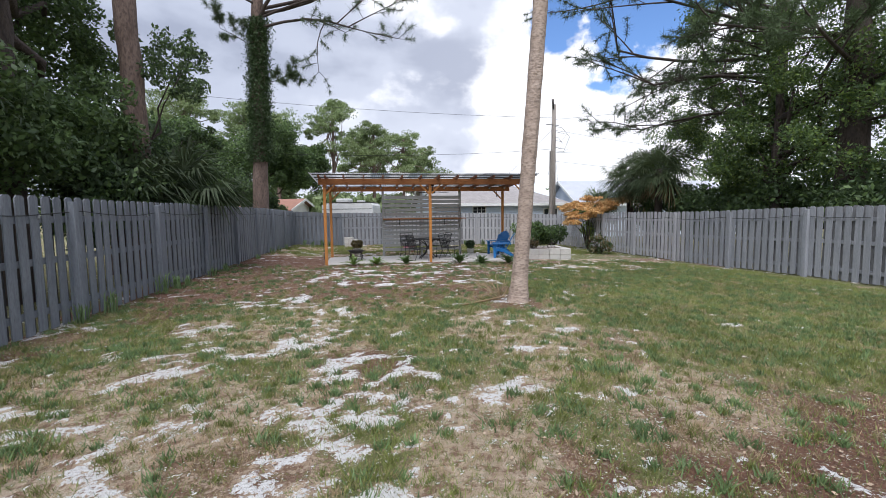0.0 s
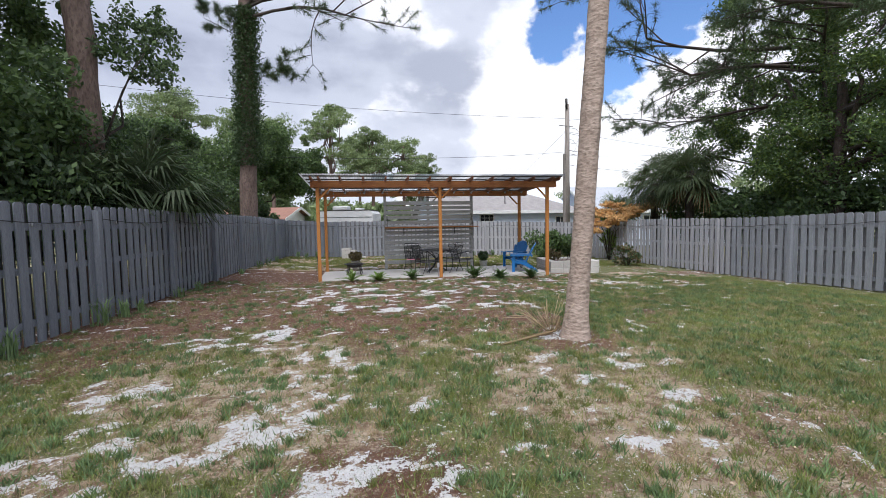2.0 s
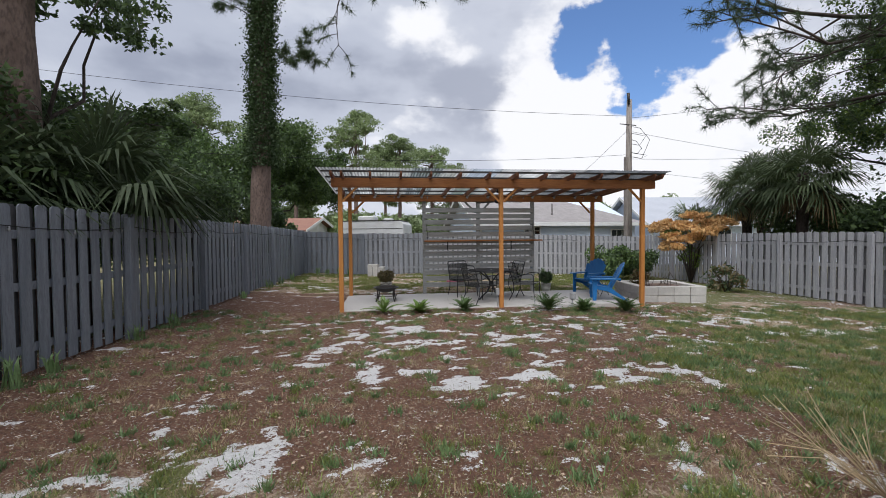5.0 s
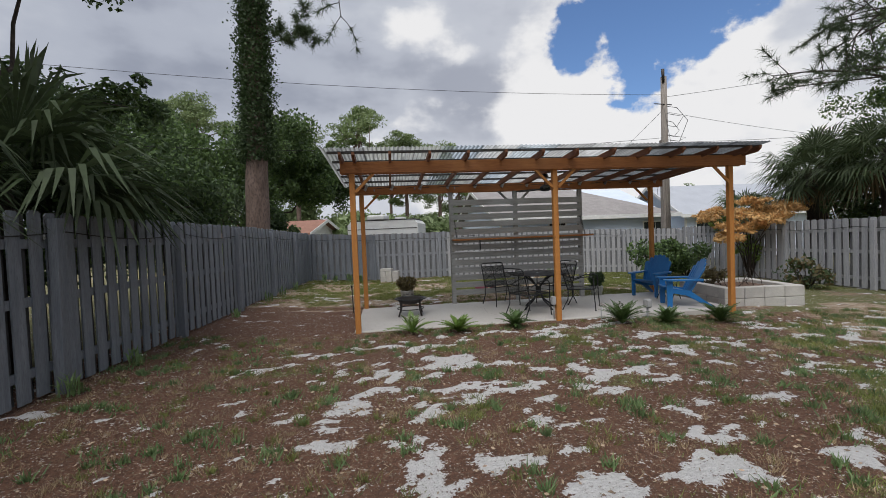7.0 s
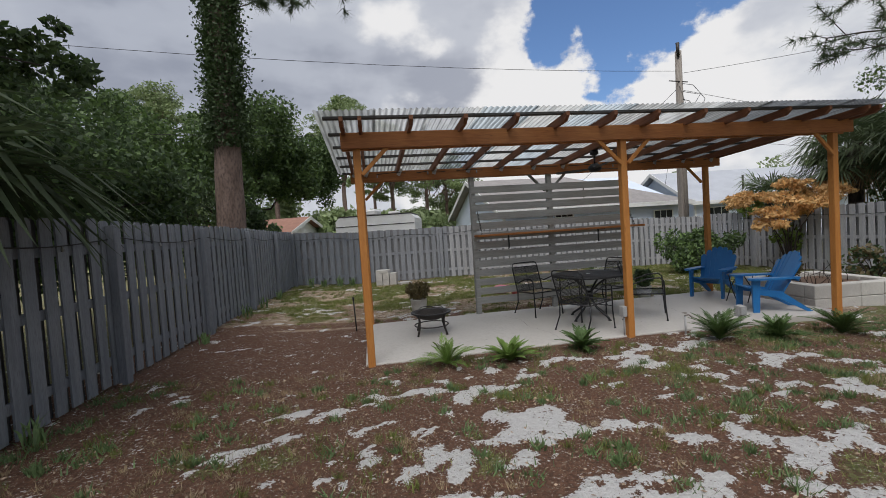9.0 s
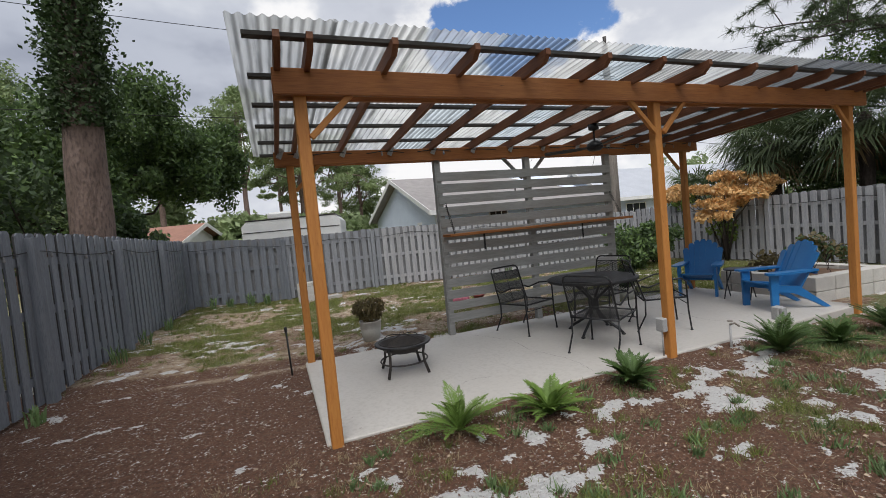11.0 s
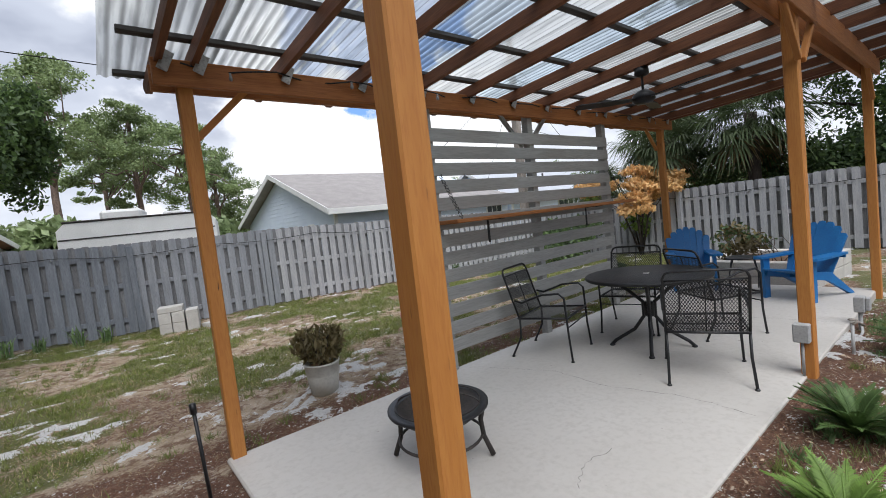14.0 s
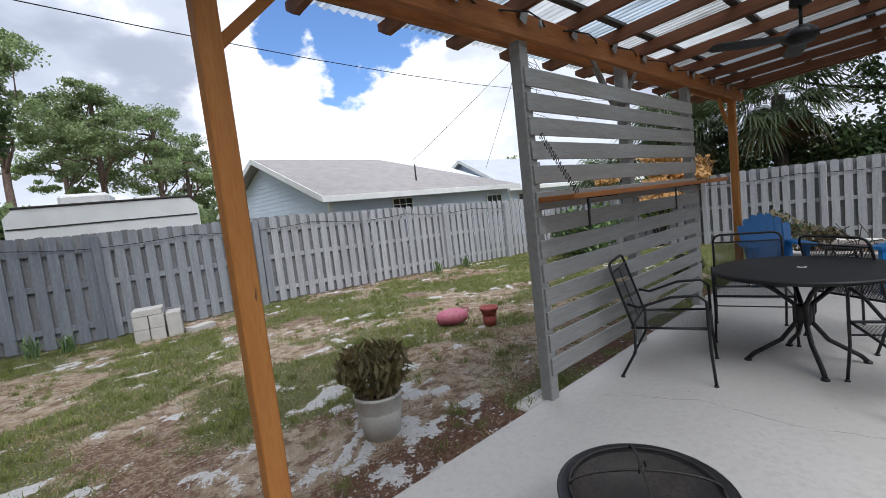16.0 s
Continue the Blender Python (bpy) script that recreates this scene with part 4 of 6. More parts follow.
broad_tree("hedge_thicket", "dense dark green thicket of shrubs behind the fence", (-5.6, 13.2, 0), 3.0, 0.1,
           [((-5.6, 11.0, 1.9), (1.0, 1.7, 1.2)), ((-5.8, 13.6, 2.0), (1.1, 1.7, 1.2)), ((-5.9, 16.2, 2.1), (1.2, 1.8, 1.35)), ((-6.4, 18.8, 2.4), (1.5, 1.8, 1.5)), ((-7.0, 21.5, 2.5), (1.9, 2.0, 1.6)),
            ((-7.3, 14.5, 3.2), (1.5, 2.6, 1.7)), ((-7.6, 17.8, 3.5), (1.5, 2.6, 1.5)), ((-5.2, 23.6, 1.9), (1.1, 1.5, 1.3))], 9500, 0.078, [LEAF_DARK, LEAF_MID, LEAF_DARK], 42, subs=34, tight=0.34)
broad_tree("broadleaf_tree", "leafy green tree behind the end of the fence", (-7.0, 27.5, 0), 4.0, 0.18,
           [((-6.6, 26.5, 3.3), (1.6, 1.6, 1.4)), ((-8.2, 27.5, 4.2), (1.8, 1.8, 1.5)), ((-4.6, 27.8, 4.4), (1.4, 1.5, 1.2)), ((-3.4, 28.8, 4.1), (1.3, 1.3, 1.2)), ((-7.4, 24.3, 4.5), (1.9, 1.8, 1.5)), ((-9.4, 24.8, 5.0), (2.0, 1.8, 1.6)), ((-8.4, 21.8, 4.2), (1.8, 1.8, 1.5)), ((-5.4, 28.5, 4.3), (1.3, 1.3, 1.1)), ((-4.0, 27.2, 4.2), (1.5, 1.5, 1.5)), ((-5.2, 26.6, 5.6), (1.7, 1.6, 1.4)), ((-3.3, 29.0, 4.8), (1.3, 1.3, 1.1))],
           7000, 0.085, [LEAF_MID, LEAF_DARK, LEAF_MID], 43, subs=30)
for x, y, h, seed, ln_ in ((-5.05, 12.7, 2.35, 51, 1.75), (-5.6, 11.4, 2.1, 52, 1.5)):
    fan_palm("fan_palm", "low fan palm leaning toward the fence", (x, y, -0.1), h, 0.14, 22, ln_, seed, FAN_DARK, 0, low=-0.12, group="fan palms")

broad_tree("oak_tree", "thin oak with sparse leaves against the sky", (-6.6, 12.9, -0.1), 4.4, 0.12,
           [((-4.6, 12.6, 5.2), (1.0, 1.0, 0.8)), ((-5.3, 14.3, 6.0), (1.1, 1.2, 0.9)), ((-5.2, 15.6, 3.9), (0.7, 0.8, 0.6))], 1500, 0.065, [LEAF_DARK, LEAF_MID], 47, subs=20, tight=0.24)

# beyond the right fence
for x, y, h, seed, ln_ in ((13.1, 20.0, 3.4, 53, 1.45), (15.0, 21.3, 3.9, 54, 1.5), (13.0, 17.7, 3.7, 55, 1.6), (12.9, 22.6, 2.2, 59, 1.3)):
    fan_palm("cabbage_palm", "cabbage palm with drooping fan leaves behind the fence", (x, y, -0.35), h, 0.17, 30, ln_, seed, FAN_LEAF, 4, group="cabbage palms")
pine("pine_tree", "broad dark pine reaching over the fence", (15.9, 14.6, -0.4), 14, 0.34, (-0.3, 0),
     [(6.8, (-5.2, 0.2, -0.3), 0.13), (7.7, (-5.8, 1.6, 0.5), 0.13), (5.8, (-4.6, 1.8, -0.6), 0.11), (8.6, (-6.0, -0.8, 0.5), 0.13), (9.4, (-5.4, 2.6, 1.2), 0.12), (6.8, (-3.4, -2.6, 0.4), 0.12), (10.4, (-5.8, 0.6, 1.2), 0.12),
      (7.2, (-2.4, 3.6, 0.4), 0.11), (11.4, (-4.5, -2.0, 1.2), 0.1), (12, (-3.6, 2.6, 1), 0.1), (9, (-2.0, -3.4, 0.8), 0.1), (8.2, (-3.8, -1.8, 0.2), 0.1), (13, (-2, 0, 1), 0.1)], 34, bark=BARK_DARK, length=0.28, per=40, width=0.015)
pine("pine_tree", "dark pine trunk with needled boughs", (13.6, 10.2, -0.4), 12, 0.4, (-0.2, 0),
     [(5.8, (-2.8, -1.2, 0.4), 0.12), (6.6, (-3.0, 1.6, 0.8), 0.12), (7.8, (-3.2, -0.4, 1.2), 0.12), (9, (-2.8, 2.0, 1.4), 0.11), (10, (-2.4, -2.0, 1.4), 0.1), (7, (0.6, -3.4, 0.6), 0.1)], 35, bark=BARK_DARK, length=0.28, per=40, width=0.015)
broad_tree("broadleaf_tree", "leafy tree crowding over the fence", (13.2, 12.2, -0.3), 5.5, 0.2,
           [((12.9, 12.6, 3.4), (1.3, 2.0, 1.5)), ((13.7, 14.0, 3.0), (1.2, 1.6, 1.3)), ((13.4, 10.0, 3.5), (1.5, 2.0, 1.6)), ((14.2, 12.5, 5.6), (1.9, 2.4, 1.6)), ((14.4, 9.0, 6.4), (2.0, 2.4, 1.8)), ((13.6, 10.8, 5.2), (1.6, 2.0, 1.5)), ((13.8, 8.0, 4.8), (1.6, 2.0, 1.6)), ((15.6, 13.2, 4.4), (1.4, 1.8, 1.6)), ((13.4, 7.2, 3.4), (1.6, 2.0, 1.6)), ((14.6, 6.0, 6.6), (2.2, 2.4, 2.0)), ((14.6, 9, 9), (2.2, 3, 1.8)), ((13.6, 11.6, 7.6), (1.6, 2.2, 1.3)), ((14.3, 15.8, 4.8), (1.3, 1.6, 1.4)), ((14.4, 15.4, 6.8), (1.6, 2.0, 1.5)), ((14.8, 17.8, 6.4), (1.6, 2.0, 1.6)), ((15.0, 19.6, 4.6), (1.6, 1.8, 1.6)), ((14.8, 16.4, 9.0), (2.0, 2.4, 1.6))],
           6800, 0.062, [LEAF_MID, LEAF_DARK, LEAF_LIGHT, LEAF_MID], 44, subs=28, tight=0.25)
broad_tree("hedge_thicket", "dark undergrowth behind the fence", (13.4, 12, -0.3), 2.4, 0.1,
           [((13.2, 4.5, 1.6), (1.2, 2.2, 1.3)), ((13.2, 8.2, 1.6), (1.1, 2.2, 1.2)), ((13.3, 11.8, 1.5), (1.1, 2.2, 1.1)), ((13.6, 15.4, 1.5), (1.2, 2.0, 1.1)), ((14.2, 18.6, 1.6), (1.3, 2.0, 1.2)), ((15.6, 14, 2.6), (1.4, 3, 1.8)), ((15.8, 9, 2.8), (1.4, 3.2, 2.0))],
           6500, 0.09, [LEAF_DARK, LEAF_DARK, LEAF_MID], 45, subs=30, tight=0.36)

# behind the camera: the gardens go on
broad_tree("broadleaf_tree", "leafy tree by the house end of the yard", (-7.5, -3, 0), 6, 0.25, [((-7, -3, 4), (2, 2.4, 2)), ((-8, -1, 6.5), (2.4, 2.4, 2))], 3000, 0.15, [LEAF_DARK, LEAF_MID], 46)

# far pines
FAR = [(-3.2, 47, 13.2, 61), (1.0, 50, 11.6, 62), (4.6, 53, 11.3, 63), (-8.5, 46, 11.6, 64), (-16, 44, 13.5, 65), (-13, 52, 14.0, 66), (7.5, 58, 10.2, 67), (-21, 50, 13, 68), (-0.5, 60, 12.5, 69)]
for x, y, h, seed in FAR:
    rnd = random.Random(seed)
    blobs = []
    for k in range(15):
        a, zz = k * 2.4 + rnd.uniform(-.4, .4), h - 5.6 * (k / 15) ** 1.1 - 0.6 + rnd.uniform(-.5, .5)
        rr = (0.5 + 2.6 * (k / 15) ** 0.6) * rnd.uniform(0.6, 1.15)
        ww = rnd.uniform(1.0, 1.9)
        blobs.append(((x + rr * math.cos(a), y + rr * math.sin(a), zz), (ww, ww, ww * 0.55)))
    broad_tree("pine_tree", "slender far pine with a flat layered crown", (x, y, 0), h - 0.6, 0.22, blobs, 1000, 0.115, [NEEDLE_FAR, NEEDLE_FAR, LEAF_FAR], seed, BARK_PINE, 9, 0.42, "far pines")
FAR_WOOD = [(9, 62, 4.4, 4.2), (15, 64, 4.0, 4.5), (22, 66, 4.2, 5), (30, 64, 4.6, 5), (2, 58, 3.4, 4), (-4, 54, 3.6, 3.6), (-9, 50, 4.4, 3.6), (-15, 46, 4.6, 4), (-22, 44, 5.5, 5), (-30, 40, 6, 5), (38, 58, 5, 5.5), (46, 50, 5.5, 5.5), (-1, 40, 2.2, 2.4), (-3.5, 37, 2.2, 2.2), (1.8, 36, 2.0, 2.0)]
rs_ = np.random.default_rng(9)
far_q = np.concatenate([clumped([((x, y, h * 0.62), (w, w * 0.7, h * 0.75))], 4200, rs_, 40, 0.30) for x, y, h, w in FAR_WOOD])
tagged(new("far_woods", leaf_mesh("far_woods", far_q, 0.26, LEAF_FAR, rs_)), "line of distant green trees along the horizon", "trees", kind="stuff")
ring = []
for i in range(64):
    a = 2 * math.pi * i / 64
    ring.append(((150 * math.sin(a), 150 * math.cos(a), 3.2), (10, 10, 4.2)))
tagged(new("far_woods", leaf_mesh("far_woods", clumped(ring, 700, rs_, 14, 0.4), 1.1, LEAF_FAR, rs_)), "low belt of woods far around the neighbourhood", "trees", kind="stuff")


# ---- neighbouring houses, trailer, pole ----
SIDING = material("pale_blue_siding", [(0.60, 0.67, 0.78), (0.66, 0.73, 0.83), (0.55, 0.62, 0.73)], 2, (1, 1, 1), 40, 0.6, bump=0.1, place="world")
SHINGLE = material("grey_shingle", [(0.27, 0.25, 0.245), (0.33, 0.31, 0.30), (0.21, 0.195, 0.19)], 3, (1, 1, 1), 40, 0.95, bump=0.4, place="world")
METAL_ROOF = material("pale_metal_roof", [(0.48, 0.50, 0.54), (0.55, 0.57, 0.61), (0.43, 0.45, 0.48)], 1.5, (1, 1, 1), 30, 0.4, 0.3, bump=0.05, place="world")
WHITE = material("white_paint", [(0.72, 0.72, 0.70), (0.8, 0.8, 0.78), (0.66, 0.66, 0.64)], 3, (1, 1, 1), 50, 0.5, bump=0.05)
DARKGLASS = material("dark_window", [(0.02, 0.024, 0.028), (0.03, 0.034, 0.04), (0.02, 0.02, 0.025)], 2, rough=0.08, bump=0)
TILE_RED = material("terracotta_roof", [(0.25, 0.13, 0.095), (0.31, 0.165, 0.12), (0.20, 0.10, 0.075)], 3, (1, 1, 1), 30, 0.9, bump=0.4, place="world")


def gable_house(name, label, m, length, half, eave, ridge, wall_mat, roof_mat, overhang=0.4, hip=False, siding=True, wins=(), floor=-0.3):
    """Ridge along local x, from x = 0; the near eave is at local y = 0."""
    root = thing(name, m, label, "house")
    w = 2 * half
    g = G().prism([(overhang, floor), (w - overhang, floor), (w - overhang, eave), (half, ridge - 0.14), (overhang, eave)], "x", overhang, length - overhang)
    part("wall", g, wall_mat, root)
    if siding:
        row = 0.15
        k = 0
        while True:
            z = 0.6 + row * k
            if z > ridge - 0.3:
                break
            if z < eave - 0.05:
                y0, y1 = overhang, w - overhang
                b = G().prism([(overhang - 0.018, z), (overhang - 0.004, z + row), (overhang, z + row), (overhang, z)], "x", overhang, length - overhang)
                part("siding_board", b, wall_mat, root)
            else:
                u = (z + row - eave) / (ridge - 0.14 - eave)
                y0, y1 = overhang + (half - overhang) * u, w - overhang - (half - overhang) * u
            if y1 - y0 > 0.1:
                b = G().prism([(overhang - 0.018, z), (overhang - 0.004, z + row), (overhang, z + row), (overhang, z)], "y", y0, y1)
                part("siding_board", b, wall_mat, root)
            k += 1
    th = 0.09
    for s in (0, 1):
        a, b = (0, half) if s == 0 else (w, half)
        x1 = length - (half * 0.8 if hip else 0)
        v = [(0, a, eave), (length, a, eave), (x1, b, ridge), (0, b, ridge)]
        v += [(x, y, z - th) for x, y, z in v]
        g = G()
        g.add(v, [(0, 1, 2, 3), (7, 6, 5, 4), (0, 4, 5, 1), (1, 5, 6, 2), (2, 6, 7, 3), (3, 7, 4, 0)])
        part("roof", g, roof_mat, root)
    if hip:
        v = [(length, 0, eave), (length, w, eave), (length - half * 0.8, half, ridge)]
        g = G()
        g.add(v + [(x, y, z - th) for x, y, z in v], [(0, 1, 2), (5, 4, 3), (0, 3, 4, 1)])
        part("roof", g, roof_mat, root)
    part("fascia", G().box(-0.02, length, -0.03, 0.0, eave - 0.17, eave + 0.01, 0.004), WHITE, root, "white painted fascia board")
    for a, b in ((0, half), (w, half)):
        g = G()
        v = [(-0.03, a, eave + 0.02), (-0.03, b, ridge + 0.02), (-0.03, b, ridge - 0.17), (-0.03, a, eave - 0.17)]
        g.add(v + [(0.0, y, z) for x, y, z in v], [(0, 1, 2, 3), (7, 6, 5, 4), (0, 4, 5, 1), (1, 5, 6, 2), (2, 6, 7, 3), (3, 7, 4, 0)])
        part("bargeboard", g, WHITE, root, "white painted bargeboard")
    part("corner_board", G().box(overhang - 0.03, overhang + 0.07, overhang - 0.03, overhang + 0.07, floor, eave - 0.05, 0.004), WHITE, root)
    for x, z0, z1, ww in wins:
        win = part("window", G().box(x, x + ww, overhang - 0.045, overhang - 0.02, z0, z1, 0.003), DARKGLASS, root, "dark window in a white frame")
        fr = G().box(x - 0.05, x + ww + 0.05, overhang - 0.06, overhang - 0.02, z1, z1 + 0.05, 0.003).box(x - 0.05, x + ww + 0.05, overhang - 0.06, overhang - 0.02, z0 - 0.05, z0, 0.003)
        fr.box(x - 0.05, x, overhang - 0.06, overhang - 0.02, z0, z1, 0.003).box(x + ww, x + ww + 0.05, overhang - 0.06, overhang - 0.02, z0, z1, 0.003)
        for k in (1, 2):
            fr.box(x + ww * k / 3 - 0.012, x + ww * k / 3 + 0.012, overhang - 0.058, overhang - 0.046, z0, z1, 0.002)
        fr.box(x, x + ww, overhang - 0.058, overhang - 0.046, (z0 + z1) / 2 - 0.012, (z0 + z1) / 2 + 0.012, 0.002)
        part("window_frame", fr, WHITE, win)
    return root


house = gable_house("house", "pale blue clapboard house with grey shingle roof", pose(4.0, 26.5, 0, 0, 0, 2), 9.4, 4.8, 2.09, 3.9, SIDING, SHINGLE, hip=True, wins=((2.75, 1.5, 1.86, 0.8), (7.6, 0.9, 1.7, 0.9)))
part("vent_pipe", G().tube([(4.6, 1.2, 2.5), (4.6, 1.2, 3.15)], 0.03, 8), IRON_WORN, house)
gv = part("attic_window", G().box(0.36, 0.385, 2.0, 2.5, 1.35, 1.72, 0.01), WHITE, house)
h2 = gable_house("house", "low house with a pale metal roof", pose(14.4, 28.2, 0, 0, 0, -3), 13, 3.4, 2.05, 3.85, SIDING, METAL_ROOF, siding=False, wins=((1.0, 0.8, 1.7, 1.2), (4.0, 0.8, 1.7, 1.2)))
part("vent_pipe", G().tube([(3.6, 1.0, 2.4), (3.6, 1.0, 3.3)], 0.05, 8), IRON_WORN, h2)
gable_house("house", "small distant house with a terracotta roof", pose(-3.75, 37.0, 0, 0, 0, 160), 6.4, 2.2, 1.9, 2.75, WHITE, TILE_RED, siding=False)


def build_trailer():
    root = thing("travel_trailer", pose(0.4, 24.75, -0.36, 0, 0, -13), "white travel trailer parked behind the back fence", "trailer")
    g = G()
    prof = [(-2.9, 0.55), (-0.05, 0.55), (0.0, 0.7), (0.0, 2.35), (-0.14, 2.5), (-2.75, 2.5), (-2.9, 2.35)]
    g.prism(prof, "y", 0.0, 2.2)
    part("body", g, WHITE, root)
    part("roof_edge", G().box(-2.78, -0.12, -0.02, 2.22, 2.502, 2.54, 0.01), IRON_WORN, root, "dark rubber roof edge")
    part("stripe", G().box(-2.88, -0.03, -0.012, -0.001, 2.15, 2.175, 0.002), IRON_WORN, root, "thin dark stripe")
    part("air_conditioner", G().box(-2.3, -1.5, 0.7, 1.5, 2.54, 2.78, 0.06), WHITE, root)
    part("roof_vent", G().box(-1.1, -0.7, 0.8, 1.3, 2.54, 2.66, 0.03), WHITE, root)
    for x in (-1.1, -1.9):
        part("wheel", G().lathe([(0.0, -0.1), (0.2, -0.1), (0.33, -0.08), (0.33, 0.08), (0.2, 0.1), (0, 0.1)], 24, pose(0, 0, 0, 90, 0, 0)), IRON, root).matrix_basis = pose(x, 0.2, 0.33)
    part("chassis", G().box(-2.8, -0.2, 0.3, 1.9, 0.42, 0.56, 0.02), IRON, root)
    part("jack", G().tube([(-0.6, 1.1, -0.02), (-0.6, 1.1, 0.5)], 0.05, 8).tube([(-2.4, 1.1, -0.02), (-2.4, 1.1, 0.5)], 0.05, 8), IRON, root)


build_trailer()

POLEWOOD = material("weathered_pole", [(0.23, 0.20, 0.175), (0.30, 0.27, 0.24), (0.15, 0.13, 0.115)], 4, (6, 6, 0.4), 20, 0.9, bump=0.6)
CABLE = material("black_cable", [(0.02, 0.02, 0.02), (0.03, 0.03, 0.03), (0.015, 0.015, 0.015)], bump=0)
POLE = (11.0, 24.5)


def sag(a, b, drop, n=14):
    a, b = Vector(a), Vector(b)
    return [a.lerp(b, i / n) - Vector((0, 0, drop * 4 * (i / n) * (1 - i / n))) for i in range(n + 1)]


def build_pole():
    x, y = POLE
    root = thing("utility_pole", pose(x, y, 0), "weathered wooden utility pole strung with cables", "utility pole")
    part("pole", G().tube([(0, 0, -0.5), (0, 0, 3.5), (0.02, 0, 7.75)], [0.17, 0.15, 0.115], 14), POLEWOOD, root)
    part("lamp_head", G().tube([(-0.06, -0.1, 7.5), (-0.12, -0.16, 8.02)], [0.05, 0.07], 10), IRON_WORN, root)
    part("pole_sleeve", G().box(-0.2, -0.1, -0.14, 0.1, 0, 5.1, 0.02), POLEWOOD, root)
    part("bracket", G().tube([(-0.5, -0.1, 6.6), (0.3, -0.1, 6.55)], 0.02, 6), IRON_WORN, root)
    g = G()
    rnd = random.Random(6)
    for z0, z1, o in ((6.5, 5.0, 0.9), (6.2, 5.6, 0.7), (5.3, 5.0, 0.8), (5.9, 5.2, 0.5)):
        g.tube([(0, -0.1, z0), (o * .5, -0.2, z0 - .1), (o, -0.25, (z0 + z1) / 2 + rnd.uniform(-.2, .2)), (o * .6, -0.2, z1), (0, -0.1, z1 + .1)], 0.012, 5)
    part("loose_wire", g, CABLE, root)
    lines = [((0, 0, 6.9), (22, -9, 9.5), 0.5), ((0, 0, 6.3), (20, 4, 5.6), 0.3), ((0, 0, 5.0), (24, -6, 6.6), 0.7), ((0, 0, 4.5), (26, 3, 3.9), 0.4), ((0, 0, 5.2), (-40, -6.5, 6.6), 1.4),
             ((0, 0, 7.0), (-40, -2, 9.5), 0.8), ((0, 0, 6.5), (-1.6, -3, 3.4), 0.05), ((0, 0, 6.2), (2.2, 4, 3.0), 0.05), ((0, 0, 6.4), (-2.4, 3.5, 3.3), 0.05)]
    for a, b, d in lines:
        part("cable", G().tube(sag(a, b, d), 0.008, 5), CABLE, root)


build_pole()


# ---- furniture on the slab ----
def facing(x, y, z, fx, fy):
    """A pose whose local -y looks along (fx, fy)."""
    return pose(x, y, z, 0, 0, math.degrees(math.atan2(fx, -fy)))


def mesh_panel(w, h, pitch=0.021, wire=0.0026):
    """Expanded-metal lattice in the local xz plane, from z = 0."""
    g = G()
    for s in (1, -1):
        k = -w / 2 - h
        while k < w / 2 + h:
            pts = []
            for u in (0, 1):
                x = k + s * h * u * 0.62 + (0 if s > 0 else h * 0.62)
                pts.append((x, u * h))
            (xa, za), (xb, zb) = pts
            if xa != xb:
                lo, hi = -w / 2, w / 2
                ts = sorted(((lo - xa) / (xb - xa), (hi - xa) / (xb - xa)))
                t0, t1 = max(0, ts[0]), min(1, ts[1])
                if t1 - t0 > 0.02:
                    a = Vector((xa + (xb - xa) * t0, 0, h * t0))
                    b = Vector((xa + (xb - xa) * t1, 0, h * t1))
                    d = (b - a).normalized()
                    q = Vector((-d.z, 0, d.x)) * wire
                    y = Vector((0, 0.0012 * s, 0))
                    g.add([a - q + y, b - q + y, b + q + y, a + q + y], [(0, 1, 2, 3)])
            k += pitch
    return g


